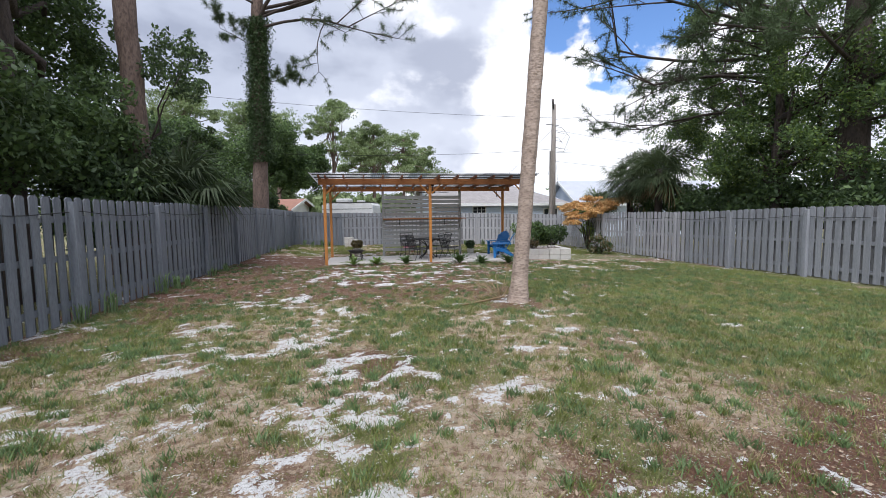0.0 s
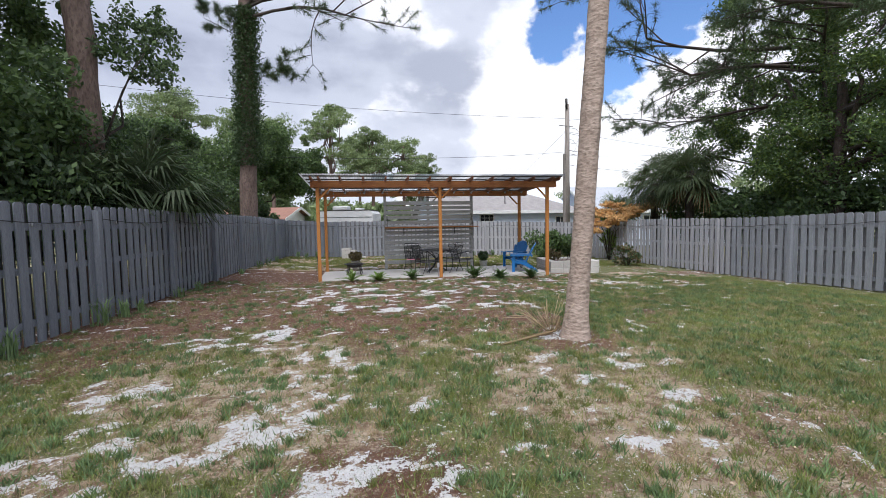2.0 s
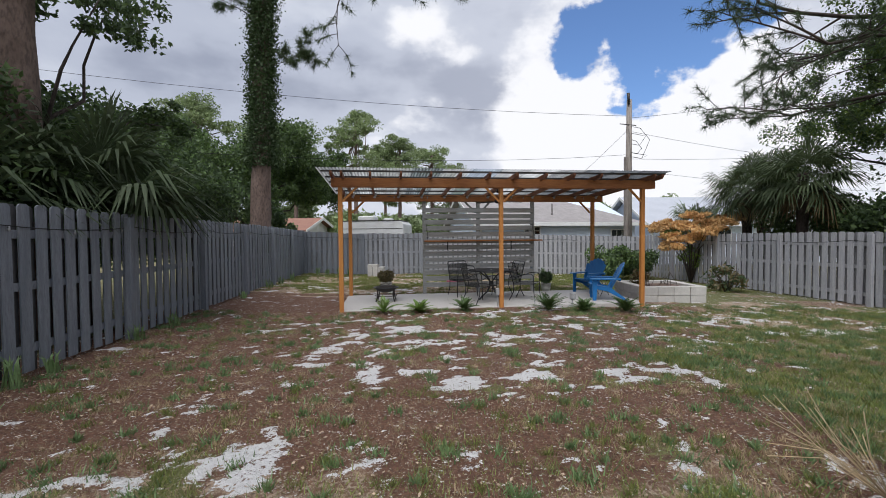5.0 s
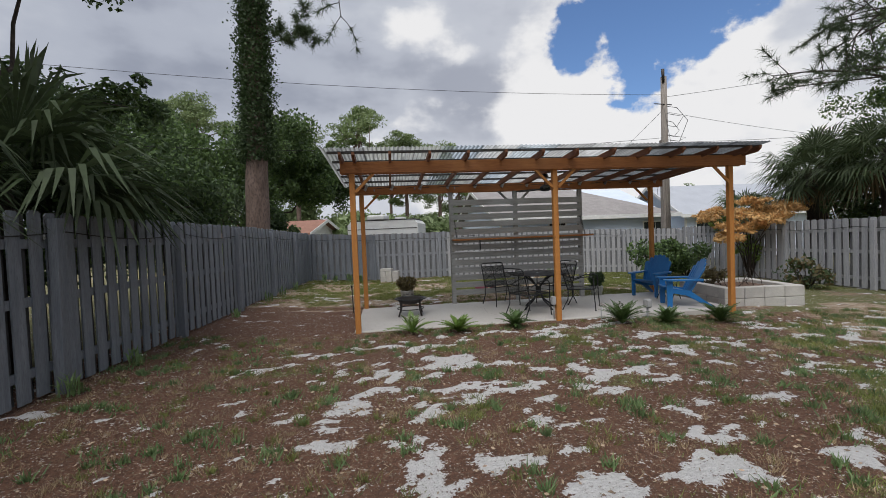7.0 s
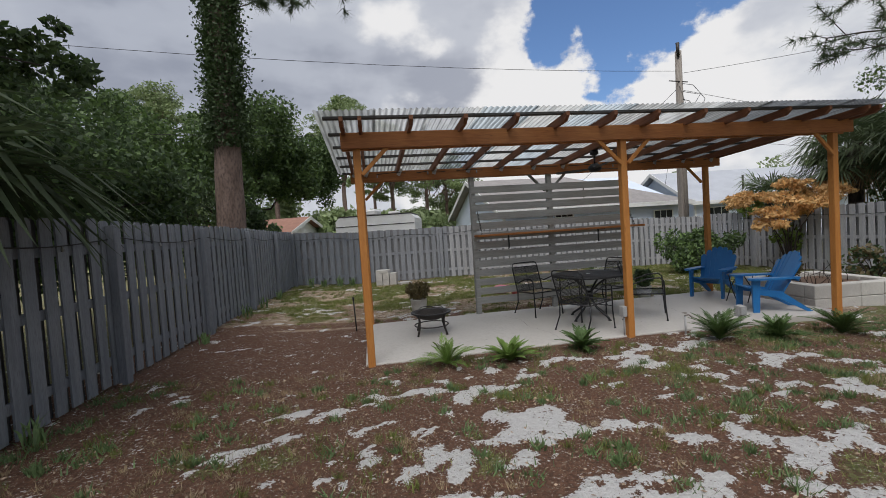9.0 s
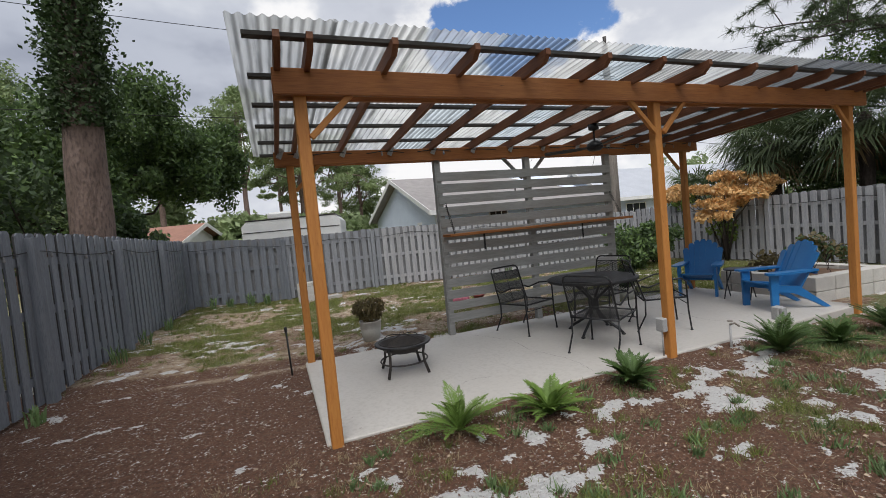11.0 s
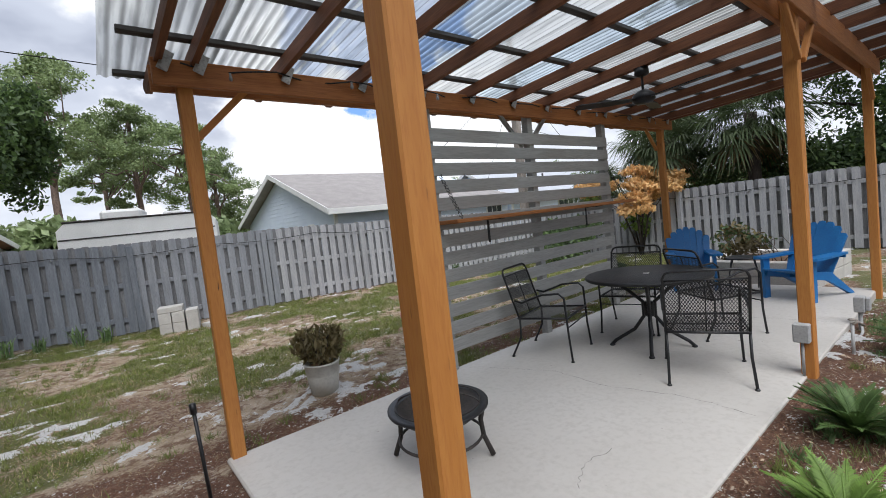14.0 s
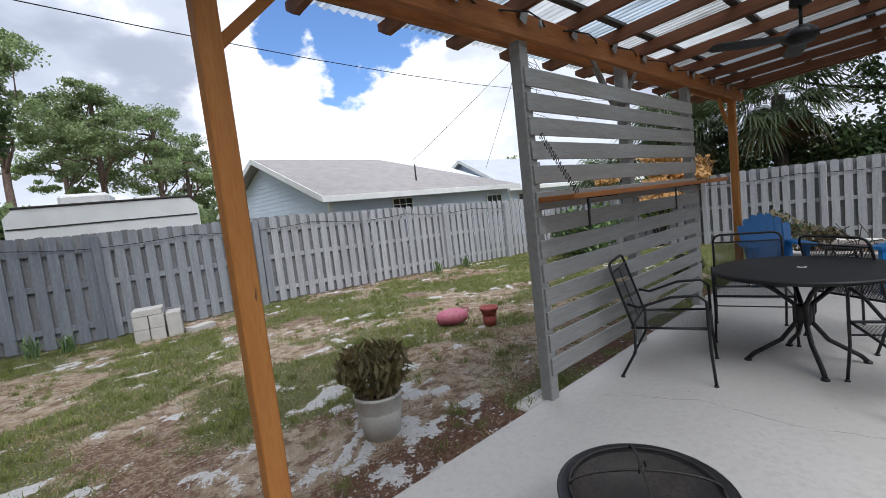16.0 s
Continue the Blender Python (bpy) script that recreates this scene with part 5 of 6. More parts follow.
def build_chair():
    root = thing("patio_chair", facing(1.62, 16.36, SZ, 0.27, -0.96), "black wrought-iron patio chair with mesh seat and back", "chair", "chairs round the patio table")
    w, d, sh = 0.27, 0.25, 0.41
    r = 0.0105
    for s in (-1, 1):
        x = s * w
        part("rear_leg", G().tube([(x * 1.02, d + 0.09, 0.012), (x, d - 0.01, 0.2), (x, d - 0.02, sh)], r, 8), IRON, root)
        part("front_leg", G().tube([(x * 1.06, -d - 0.02, 0.012), (x * 1.02, -d, 0.25), (x * 1.05, -d + 0.01, 0.60), (x * 1.06, -d + 0.06, 0.645), (x * 1.06, -0.02, 0.63), (x * 1.04, d - 0.06, 0.55), (x * 1.0, d + 0.02, 0.57)], r, 8), IRON, root)
        for y in (d + 0.09, -d - 0.02):
            part("foot", G().lathe([(0.0, 0), (0.017, 0.0), (0.017, 0.008), (0.009, 0.014)], 10, pose(x * (1.02 if y > 0 else 1.06), y, 0)), IRON, root)
    seat = part("seat_frame", G().tube([(-w, -d, sh), (w, -d, sh), (w, d, sh - 0.02), (-w, d, sh - 0.02), (-w, -d, sh)], r, 8), IRON, root)
    m = mesh_panel(2 * w, 2 * d)
    p = part("seat", m, IRON, root, "black expanded-metal mesh seat")
    p.matrix_basis = pose(0, d, sh - 0.018, 90, 0, 0)
    lean = -17
    bh = 0.50
    back = pose(0, d - 0.01, sh - 0.01, lean, 0, 0)
    part("back_frame", G().tube([(-w, 0, 0), (-w, 0, bh - 0.06), (-w + 0.02, 0, bh - 0.015), (-w + 0.06, 0, bh), (w - 0.06, 0, bh), (w - 0.02, 0, bh - 0.015), (w, 0, bh - 0.06), (w, 0, 0)], r, 8), IRON, root).matrix_basis = back
    part("crossbar", G().tube([(-w, 0, bh - 0.075), (w, 0, bh - 0.075)], 0.007, 6).tube([(0, 0.004, 0), (0, 0.004, bh - 0.075)], 0.005, 6), IRON, root).matrix_basis = back
    part("back_mesh", mesh_panel(2 * w, bh - 0.075), IRON, root, "black expanded-metal mesh back").matrix_basis = back
    part("front_bar", G().tube([(-w, -d + 0.0, 0.20 + sh * 0.3), (w, -d + 0.0, 0.20 + sh * 0.3)], 0.006, 6), IRON, root)
    for x, y, fx, fy in ((1.80, 15.03, 0.91, 0.42), (2.99, 15.34, 0.83, -0.55), (2.71, 16.10, -0.96, -0.28)):
        copy_thing(root, facing(x, y, SZ, fx, fy))


build_chair()


def build_table():
    root = thing("patio_table", pose(2.2, 15.66, SZ), "round black metal mesh patio table on four splayed legs", "table")
    R, H = 0.56, 0.715
    g = G().lathe([(0.0, H), (R - 0.012, H), (R, H - 0.004), (R + 0.004, H - 0.014), (R, H - 0.03), (R - 0.008, H - 0.03), (R - 0.012, H - 0.01), (0.022, H - 0.008)], 64)
    part("tabletop", g, material("black_mesh_top", [(0.016, 0.016, 0.018), (0.024, 0.024, 0.026), (0.010, 0.010, 0.011)], 20, (1, 1, 1), 300, 0.5, 0.2, bump=0.5, depth=0.002), root)
    part("umbrella_collar", G().lathe([(0.018, H + 0.004), (0.03, H + 0.004), (0.03, H)], 16), material("pale_collar", [(0.5, 0.5, 0.5), (0.55, 0.55, 0.55)]), root)
    part("hub", G().lathe([(0.045, 0.30), (0.052, 0.32), (0.052, 0.42), (0.045, 0.44)], 16, None, True), IRON, root)
    for k in range(4):
        a = radians(25 + 90 * k)
        c, s = math.cos(a), math.sin(a)
        part("leg", G().tube([(0.40 * c, 0.40 * s, H - 0.012), (0.18 * c, 0.18 * s, 0.56), (0.052 * c, 0.052 * s, 0.44), (0.05 * c, 0.05 * s, 0.30), (0.14 * c, 0.14 * s, 0.17), (0.32 * c, 0.32 * s, 0.055), (0.36 * c, 0.36 * s, 0.012)], 0.017, 8), IRON, root)
        part("foot", G().lathe([(0, 0), (0.026, 0), (0.026, 0.012), (0.015, 0.02)], 12, pose(0.36 * c, 0.36 * s, 0)), IRON, root)


build_table()


def build_adirondack():
    root = thing("adirondack_chair", facing(4.86, 15.02, SZ, -0.94, 0.34) @ Matrix.Scale(0.94, 4), "bright blue moulded adirondack chair on the patio", "chair", "blue adirondack chairs")
    # side profile: local -y is the front
    for s in (-1, 1):
        x = s * 0.25
        part("front_leg", G().prism([(-0.36, 0), (-0.27, 0), (-0.25, 0.53), (-0.37, 0.53)], "x", x - 0.02 + s * 0.03, x + 0.02 + s * 0.03), BLUE, root)
        part("rear_leg", G().prism([(0.42, 0), (0.50, 0), (0.06, 0.33), (-0.34, 0.385), (-0.36, 0.30), (0.0, 0.23)], "x", x - 0.022, x + 0.022), BLUE, root)
        arm = [(s * 0.22, 0.30), (s * 0.22, -0.30), (s * 0.25, -0.42), (s * 0.33, -0.44), (s * 0.385, -0.38), (s * 0.38, -0.1), (s * 0.33, 0.30)]
        part("armrest", G().prism(arm, "z", 0.53, 0.56), BLUE, root)
    for k in range(6):
        y = -0.37 + 0.082 * k
        part("seat_slat", G().box(-0.25, 0.25, -0.038, 0.038, -0.012, 0.012, 0.006), BLUE, root).matrix_basis = pose(0, y, 0.392 - 0.022 * k, -14, 0, 0)
    n = 7
    for k in range(n):
        u = (k - (n - 1) / 2) / ((n - 1) / 2)
        h = 0.76 - 0.17 * u * u
        ww = 0.038
        top = [(-ww, 0), (ww, 0), (ww * 1.25, h - 0.04), (ww * 0.8, h - 0.006), (0, h), (-ww * 0.8, h - 0.006), (-ww * 1.25, h - 0.04)]
        part("back_slat", G().prism(top, "y", -0.011, 0.011), BLUE, root).matrix_basis = pose(u * 0.225, 0.06 + 0.02 * (1 - u * u), 0.27, -27, u * 6, 0)
    part("back_rail", G().box(-0.31, 0.31, 0.26, 0.30, 0.49, 0.53, 0.006), BLUE, root)
    part("lower_rail", G().box(-0.25, 0.25, 0.075, 0.105, 0.22, 0.30, 0.006), BLUE, root)
    copy_thing(root, facing(5.12, 16.42, SZ, -0.88, -0.47))


build_adirondack()


def build_side_table():
    root = thing("side_table", pose(5.05, 15.72, SZ, 0, 0, 20), "small round black folding side table", "side table")
    part("tabletop", G().lathe([(0, 0.47), (0.20, 0.47), (0.21, 0.462), (0.20, 0.45), (0, 0.455)], 32), IRON, root)
    for sx in (-1, 1):
        for sy in (-1, 1):
            part("leg", G().tube([(sx * 0.15, sy * 0.17, 0.008), (0, sy * 0.165, 0.24), (-sx * 0.14, sy * 0.12, 0.455)], 0.009, 6), IRON, root)


build_side_table()


def build_firepit():
    root = thing("fire_pit", pose(-0.37, 15.73, SZ) @ Matrix.Scale(0.92, 4), "round black steel fire pit bowl with mesh lid on curved legs", "fire pit")
    part("bowl", G().lathe([(0.0, 0.235), (0.14, 0.245), (0.24, 0.285), (0.285, 0.345), (0.29, 0.36), (0.275, 0.36), (0.232, 0.30), (0.135, 0.262), (0.0, 0.252)], 48), IRON_WORN, root)
    part("rim", G().lathe([(0.275, 0.362), (0.32, 0.37), (0.335, 0.366), (0.335, 0.352), (0.318, 0.35), (0.275, 0.356)], 48), IRON, root)
    # lid: two bent bars and a fine mesh
    for a in (35, 125):
        part("lid_bar", G().tube([(0.285 * math.cos(t), 0, 0.372 + 0.075 * math.sin(t)) for t in [math.pi * k / 14 for k in range(15)]], 0.0055, 6, pose(0, 0, 0, 0, 0, a)), IRON_WORN, root)
    part("lid_ring", G().tube([(0.283 * math.cos(2 * math.pi * k / 40), 0.283 * math.sin(2 * math.pi * k / 40), 0.376) for k in range(41)], 0.005, 6, None, False), IRON_WORN, root)
    part("lid_handle", G().tube([(-0.03, 0, 0.447), (-0.02, 0, 0.475), (0.02, 0, 0.475), (0.03, 0, 0.447)], 0.004, 6), IRON, root)
    part("stone", G().lathe([(0.0, 0.254), (0.034, 0.256), (0.038, 0.268), (0.025, 0.283), (0, 0.286)], 9, pose(0.02, -0.02, 0, 0, 0, 12)), BLOCK, root, "pale stone lying in the bowl")
    for k in range(4):
        a = radians(40 + 90 * k)
        c, s = math.cos(a), math.sin(a)
        part("leg", G().tube([(0.30 * c, 0.30 * s, 0.352), (0.275 * c, 0.275 * s, 0.25), (0.285 * c, 0.285 * s, 0.14), (0.335 * c, 0.335 * s, 0.012)], [0.018, 0.016, 0.016, 0.018], 8), IRON_WORN, root)
    part("leg_ring", G().tube([(0.278 * math.cos(2 * math.pi * k / 40), 0.278 * math.sin(2 * math.pi * k / 40), 0.15) for k in range(41)], 0.010, 6, None, False), IRON_WORN, root)


build_firepit()


def build_fan():
    x, y, z = 2.40, 15.64, roof_z(15.64)
    root = thing("ceiling_fan", pose(x, y, z), "black ceiling fan hanging from a rafter, at rest", "ceiling fan")
    dz = -0.02
    part("canopy", G().lathe([(0.0, dz + 0.025), (0.062, dz + 0.02), (0.066, dz - 0.045), (0.03, dz - 0.062), (0, dz - 0.062)], 20), IRON, root)
    part("rod", G().tube([(0, 0, dz - 0.06), (0, 0, dz - 0.2)], 0.012, 8), IRON, root)
    part("motor", G().lathe([(0.0, dz - 0.19), (0.05, dz - 0.195), (0.10, dz - 0.235), (0.105, dz - 0.285), (0.07, dz - 0.315), (0, dz - 0.32)], 24), IRON, root)
    blade = [(0.09, -0.035), (0.30, -0.07), (0.60, -0.062), (0.645, -0.03), (0.645, 0.03), (0.60, 0.06), (0.30, 0.055), (0.09, 0.03)]
    for k in range(3):
        part("blade", G().prism(blade, "z", -0.004, 0.004, pose(0, 0, dz - 0.27, 0, 0, 15 + 120 * k) @ pose(0, 0, 0, 10, 0, 0)), IRON, root)


build_fan()


def build_block(x, y, z, w, d, h, ang, root, rnd):
    part("block", G().box(-w / 2, w / 2, -d / 2, d / 2, 0, h, 0.008), BLOCK, root).matrix_basis = pose(x, y, z, rnd.uniform(-.4, .4), rnd.uniform(-.4, .4), ang + rnd.uniform(-1, 1))


def build_planter():
    x0, y0 = 5.84, 15.12
    z = min(ground_z(x, y) for x in (6.2, 7.7) for y in (15.1, 16.6)) - 0.02
    root = thing("block_planter", pose(x0, y0, z, 0, 0, -6), "raised planter of pale concrete blocks filled with soil", "planter")
    rnd = random.Random(7)
    for row in range(2):
        zz = row * 0.223
        for k in range(4):
            build_block(0.2 + 0.405 * k, 0.1, zz, 0.395, 0.195, 0.215, 0, root, rnd)
            build_block(0.2 + 0.405 * k, 1.52, zz, 0.395, 0.195, 0.215, 0, root, rnd)
        for k in range(3):
            build_block(0.1, 0.405 + 0.405 * k, zz, 0.395, 0.195, 0.215, 90, root, rnd)
            build_block(1.515, 0.405 + 0.405 * k, zz, 0.395, 0.195, 0.215, 90, root, rnd)
    part("soil", G().box(0.2, 1.42, 0.2, 1.42, 0.0, 0.37, 0.02), STRAW, root, "brown soil")
    sticks = G()
    for k in range(16):
        a, b = rnd.uniform(0.3, 1.3), rnd.uniform(0.3, 1.3)
        sticks.tube([(a, b, 0.36), (a + rnd.uniform(-.1, .1), b + rnd.uniform(-.1, .1), 0.36 + rnd.uniform(.1, .22)), (a + rnd.uniform(-.3, .3), b + rnd.uniform(-.3, .3), 0.36 + rnd.uniform(.15, .42))], 0.006, 5)
    part("dry_stem", sticks, BARK_DARK, root, "dry leafless stems")
    rs = np.random.default_rng(70)
    q = clumped([((0.5, 1.0, 0.55), (0.35, 0.35, 0.22))], 240, rs, 8, 0.4)
    part("leaves", leaf_mesh("leaves", q, 0.06, WITHER, rs), WITHER, root)


build_planter()


def build_block_stack():
    z = ground_z(-0.8, 23.3) - 0.015
    root = thing("block_stack", pose(-0.82, 23.25, z, 0, 0, -12), "stack of pale concrete blocks by the back fence", "concrete blocks")
    rnd = random.Random(9)
    for x, zz, w, h in ((-0.17, 0, 0.2, 0.2), (0.04, 0, 0.2, 0.2), (0.27, 0, 0.2, 0.4), (-0.17, 0.203, 0.2, 0.2), (0.04, 0.203, 0.2, 0.2), (-0.07, 0.406, 0.4, 0.1)):
        build_block(x, 0, zz, w, 0.39, h, 0, root, rnd)
    loose = thing("concrete_block", pose(-0.22, 23.1, z, 0, 0, 25), "pale concrete block lying in the grass", "concrete block")
    part("block", G().box(-0.2, 0.2, -0.1, 0.1, 0, 0.09, 0.008), BLOCK, loose)


build_block_stack()


def pot_plant(name, label, x, y, z, r, h, wither, spread_, tall, seed, mat, pot):
    root = thing(name, pose(x, y, z), label, "potted plant")
    part("pot", G().lathe([(0.0, 0.0), (r * 0.78, 0.0), (r * 0.96, h * 0.62), (r * 0.965, h * 0.64), (r * 0.985, h * 0.65), (r, h - 0.02), (r * 1.05, h - 0.018), (r * 1.05, h), (r * 0.95, h), (r * 0.9, h * 0.85), (0, h * 0.84)], 36), pot, root)
    part("soil", G().lathe([(0, h * 0.87), (r * 0.9, h * 0.86)], 20), STRAW, root)
    rs, rnd = np.random.default_rng(seed), random.Random(seed)
    g = G()
    for k in range(14):
        a = k * 2.4
        rr = spread_ * rnd.uniform(0.5, 1)
        g.tube([(0.03 * math.cos(a), 0.03 * math.sin(a), h * 0.85), (rr * 0.5 * math.cos(a), rr * 0.5 * math.sin(a), h + tall * 0.7), (rr * math.cos(a), rr * math.sin(a), h + tall * rnd.uniform(0.6, 0.95))], 0.005, 5)
    part("stem", g, BARK_DARK, root)
    n = 620
    a = rs.uniform(0, 2 * math.pi, n)
    u = rs.uniform(0, 1, n)
    rad = spread_ * (0.55 + 0.5 * np.sin(u * math.pi * 0.9)) * rs.uniform(0.6, 1.08, n)
    q = np.stack((rad * np.cos(a), rad * np.sin(a), h + 0.02 + tall * u), 1)
    part("leaves", leaf_mesh("leaves", q, 0.032, mat, rs, 3.2, 0.0, 1.3 if wither else 0.2), mat, root, "withered drooping leaves" if wither else "")


POT = material("ivory_plastic_pot", [(0.56, 0.55, 0.50), (0.62, 0.61, 0.56), (0.5, 0.49, 0.45)], 4, (1, 1, 1), 40, 0.5, bump=0.1)
RED_POT = material("red_clay_pot", [(0.32, 0.07, 0.06), (0.38, 0.09, 0.075), (0.25, 0.05, 0.045)], 6, (1, 1, 1), 40, 0.6, bump=0.2)
PINK = material("pink_painted_pottery", [(0.46, 0.13, 0.19), (0.55, 0.19, 0.25), (0.36, 0.09, 0.13)], 5, (1, 1, 1), 40, 0.5, bump=0.2)
pot_plant("potted_plant", "ivory plastic pot with a withered brown shrub", -0.37, 17.5, ground_z(-0.37, 17.5) - 0.01, 0.155, 0.30, True, 0.22, 0.28, 71, WITHER, POT)
pot_plant("potted_plant", "pale pot with a small dark-leaved plant", 4.15, 17.12, ground_z(4.15, 17.12) - 0.01, 0.14, 0.26, False, 0.17, 0.30, 72, LEAF_DARK, POT)


def build_ornaments():
    x, y = 1.74, 19.05
    root = thing("garden_ornament", pose(x, y, ground_z(x, y) + 0.005, 0, 0, -42) @ Matrix.Diagonal((1.12, 0.95, 0.86, 1)), "pink egg-shaped garden ornament lying on the lawn", "ornament")
    g = G()
    prof = [(0.0, -0.18), (0.07, -0.165), (0.115, -0.09), (0.13, 0.0), (0.118, 0.09), (0.08, 0.15), (0.045, 0.18), (0, 0.185)]
    g.lathe(prof, 24, pose(0, 0, 0.12, 0, 84, 0))
    part("body", g, PINK, root)
    part("spout", G().tube([(0.14, 0, 0.16), (0.2, 0.02, 0.2), (0.19, 0.02, 0.24), (0.13, 0, 0.235)], 0.012, 6), PINK, root)
    x, y = 1.95, 18.6
    root = thing("flower_pot", pose(x, y, ground_z(x, y) - 0.005), "small red flower pot on the lawn", "pot")
    part("pot", G().lathe([(0, 0), (0.075, 0), (0.085, 0.11), (0.075, 0.12), (0.10, 0.20), (0.115, 0.205), (0.115, 0.235), (0.10, 0.235), (0.085, 0.14), (0, 0.13)], 28), RED_POT, root)


build_ornaments()


# ---- fern palms along the slab's front ----
def fern(x, y, seed, size, fronds, mat, group="fern palms"):
    rs = np.random.default_rng(seed)
    root = thing("fern_palm", pose(x, y, ground_z(x, y)), "low feathery green cycad planted in pine straw", "fern palm", group)
    for i in range(fronds):
        a = i * 2.399 + rs.uniform(-.25, .25)
        rise = rs.uniform(0.6, 1.45)
        ln_ = size * rs.uniform(0.7, 1.1)
        d = np.array((math.cos(a), math.sin(a)))
        pts = []
        for k in range(15):
            u = k / 14
            out = ln_ * (u * math.cos(rise) + 0.22 * u * u)
            up = ln_ * (u * math.sin(rise) - 0.38 * u * u * (1.25 - 0.4 * rise))
            pts.append(np.array((d[0] * out, d[1] * out, 0.015 + max(up, 0.0))))
        v, f = [], []
        side = np.array((-d[1], d[0], 0))
        for k in range(1, 15):
            p, t = pts[k], pts[k] - pts[k - 1]
            t /= np.linalg.norm(t)
            for h in range(3):
                pp = p - t * ln_ * 0.025 * h
                ll = ln_ * (0.175 if k < 12 else 0.11) * math.sin(math.pi * (0.12 + 0.8 * k / 14))
                for s in (-1, 1):
                    q = (side * s * 0.85 + t * 0.55 + np.array((0, 0, rs.uniform(0.0, 0.25))))
                    q /= np.linalg.norm(q)
                    m = len(v)
                    ww = 0.0055
                    v += [pp - t * ww * 0.5, pp + q * ll * 0.5 + t * ww, pp + q * ll, pp + q * ll * 0.5 - t * ww]
                    f.append((m, m + 1, m + 2, m + 3))
        g = G()
        g.add(v, f)
        g.tube(pts[::2], 0.004, 4)
        part("frond", g, mat, root)


for x, y, s, size, n_, m in ((-0.42, 14.12, 81, 0.44, 20, COONTIE_L), (0.30, 13.98, 82, 0.36, 40, COONTIE_L), (1.24, 14.08, 83, 0.37, 38, COONTIE), (3.0, 13.92, 84, 0.50, 40, COONTIE), (3.72, 13.8, 85, 0.38, 36, COONTIE), (4.62, 13.75, 86, 0.48, 32, COONTIE)):
    fern(x, y, s, size, n_, m)


# ---- small fixtures ----
GREYBOX = material("grey_plastic_box", [(0.33, 0.33, 0.33), (0.40, 0.40, 0.40), (0.27, 0.27, 0.27)], 5, rough=0.5, bump=0.1)


def build_fixtures():
    x, y = 3.73, 14.38
    z = ground_z(x, y)
    root = thing("outlet_post", pose(x, y, z), "grey weatherproof outlet box on a conduit stub", "outlet box")
    part("conduit", G().tube([(0, 0, -0.1), (0, 0, 0.2)], 0.018, 8).tube([(-0.30, -0.02, -0.02), (-0.15, -0.03, 0.02), (-0.03, -0.01, 0.06), (0, 0, 0.14)], 0.012, 6), GREYBOX, root)
    part("box", G().box(-0.055, 0.055, -0.04, 0.04, 0.18, 0.33, 0.008).box(-0.04, 0.05, -0.075, -0.041, 0.20, 0.32, 0.006), GREYBOX, root)
    x, y = 2.84, 14.31
    root = thing("garden_tap", pose(x, y, ground_z(x, y)), "garden tap on a short grey standpipe", "tap")
    part("standpipe", G().tube([(0, 0, -0.1), (0, 0, 0.26)], 0.012, 8), GREYBOX, root)
    part("spout", G().tube([(-0.01, 0, 0.255), (0.03, -0.03, 0.27), (0.06, -0.06, 0.235)], 0.011, 8), POLEWOOD, root)
    part("handle", G().lathe([(0, 0.285), (0.028, 0.288), (0.028, 0.296), (0, 0.3)], 10), POLEWOOD, root)
    root = thing("outlet_box", pose(PX[1] - 0.046, PYF + 0.02, 0.14), "grey outlet box fixed to the pergola post", "outlet box")
    part("box", G().box(-0.066, -0.001, -0.05, 0.05, 0.0, 0.14, 0.008), GREYBOX, root)
    part("conduit", G().tube([(-0.03, 0, 0.0), (-0.03, 0, -0.255)], 0.01, 6), GREYBOX, root)
    x, y = -1.53, 16.48
    root = thing("garden_stake", pose(x, y, ground_z(x, y)), "thin black metal stake in the ground", "stake")
    part("rod", G().tube([(0, 0, -0.12), (-0.02, 0.01, 0.52)], 0.011, 7), IRON, root)
    part("cap", G().tube([(-0.02, 0.01, 0.52), (-0.022, 0.012, 0.58)], 0.018, 8), IRON, root)
    root = thing("fallen_branch", pose(2.05, 7.0, ground_z(2.05, 7.0) + 0.02), "dry fallen palm stalk lying by the trunk", "branch")
    part("stalk", G().tube([(-0.55, -0.12, 0.0), (-0.2, 0.0, 0.02), (0.25, 0.12, 0.06), (0.4, 0.3, 0.2)], [0.012, 0.017, 0.014, 0.008], 7), FAN_DRY, root)
    rs = np.random.default_rng(91)
    tuft = G()
    for k in range(34):
        a = rs.uniform(-.4, .4, 3)
        tuft.tube([(0.2, 0.12, 0.02), (0.1 + a[0] * .5, 0.2 + a[1] * .5, 0.22), (0.0 + a[0], 0.2 + a[1], 0.36 + a[2] * .4)], 0.0028, 3)
    tagged(part("dry_blade", tuft, GRASS_DRY, root), kind="stuff")


build_fixtures()


def string_lights(name, label, pts_list, mat_wire):
    root = thing(name, pose(0, 0, 0), label, "string lights")
    bulb = G().lathe([(0.0, -0.052), (0.010, -0.048), (0.015, -0.035), (0.012, -0.02), (0.009, -0.01), (0.009, 0.004), (0, 0.006)], 10).mesh("bulb", material("clear_bulb", [(0.24, 0.24, 0.24), (0.30, 0.30, 0.30)], rough=0.12, bump=0))
    for pts in pts_list:
        part("wire", G().tube(pts, 0.006, 5), mat_wire, root)
        for p in pts[2::6]:
            ob = part("bulb", bulb, None, root)
            ob.matrix_basis = pose(p[0], p[1], p[2] - 0.008)


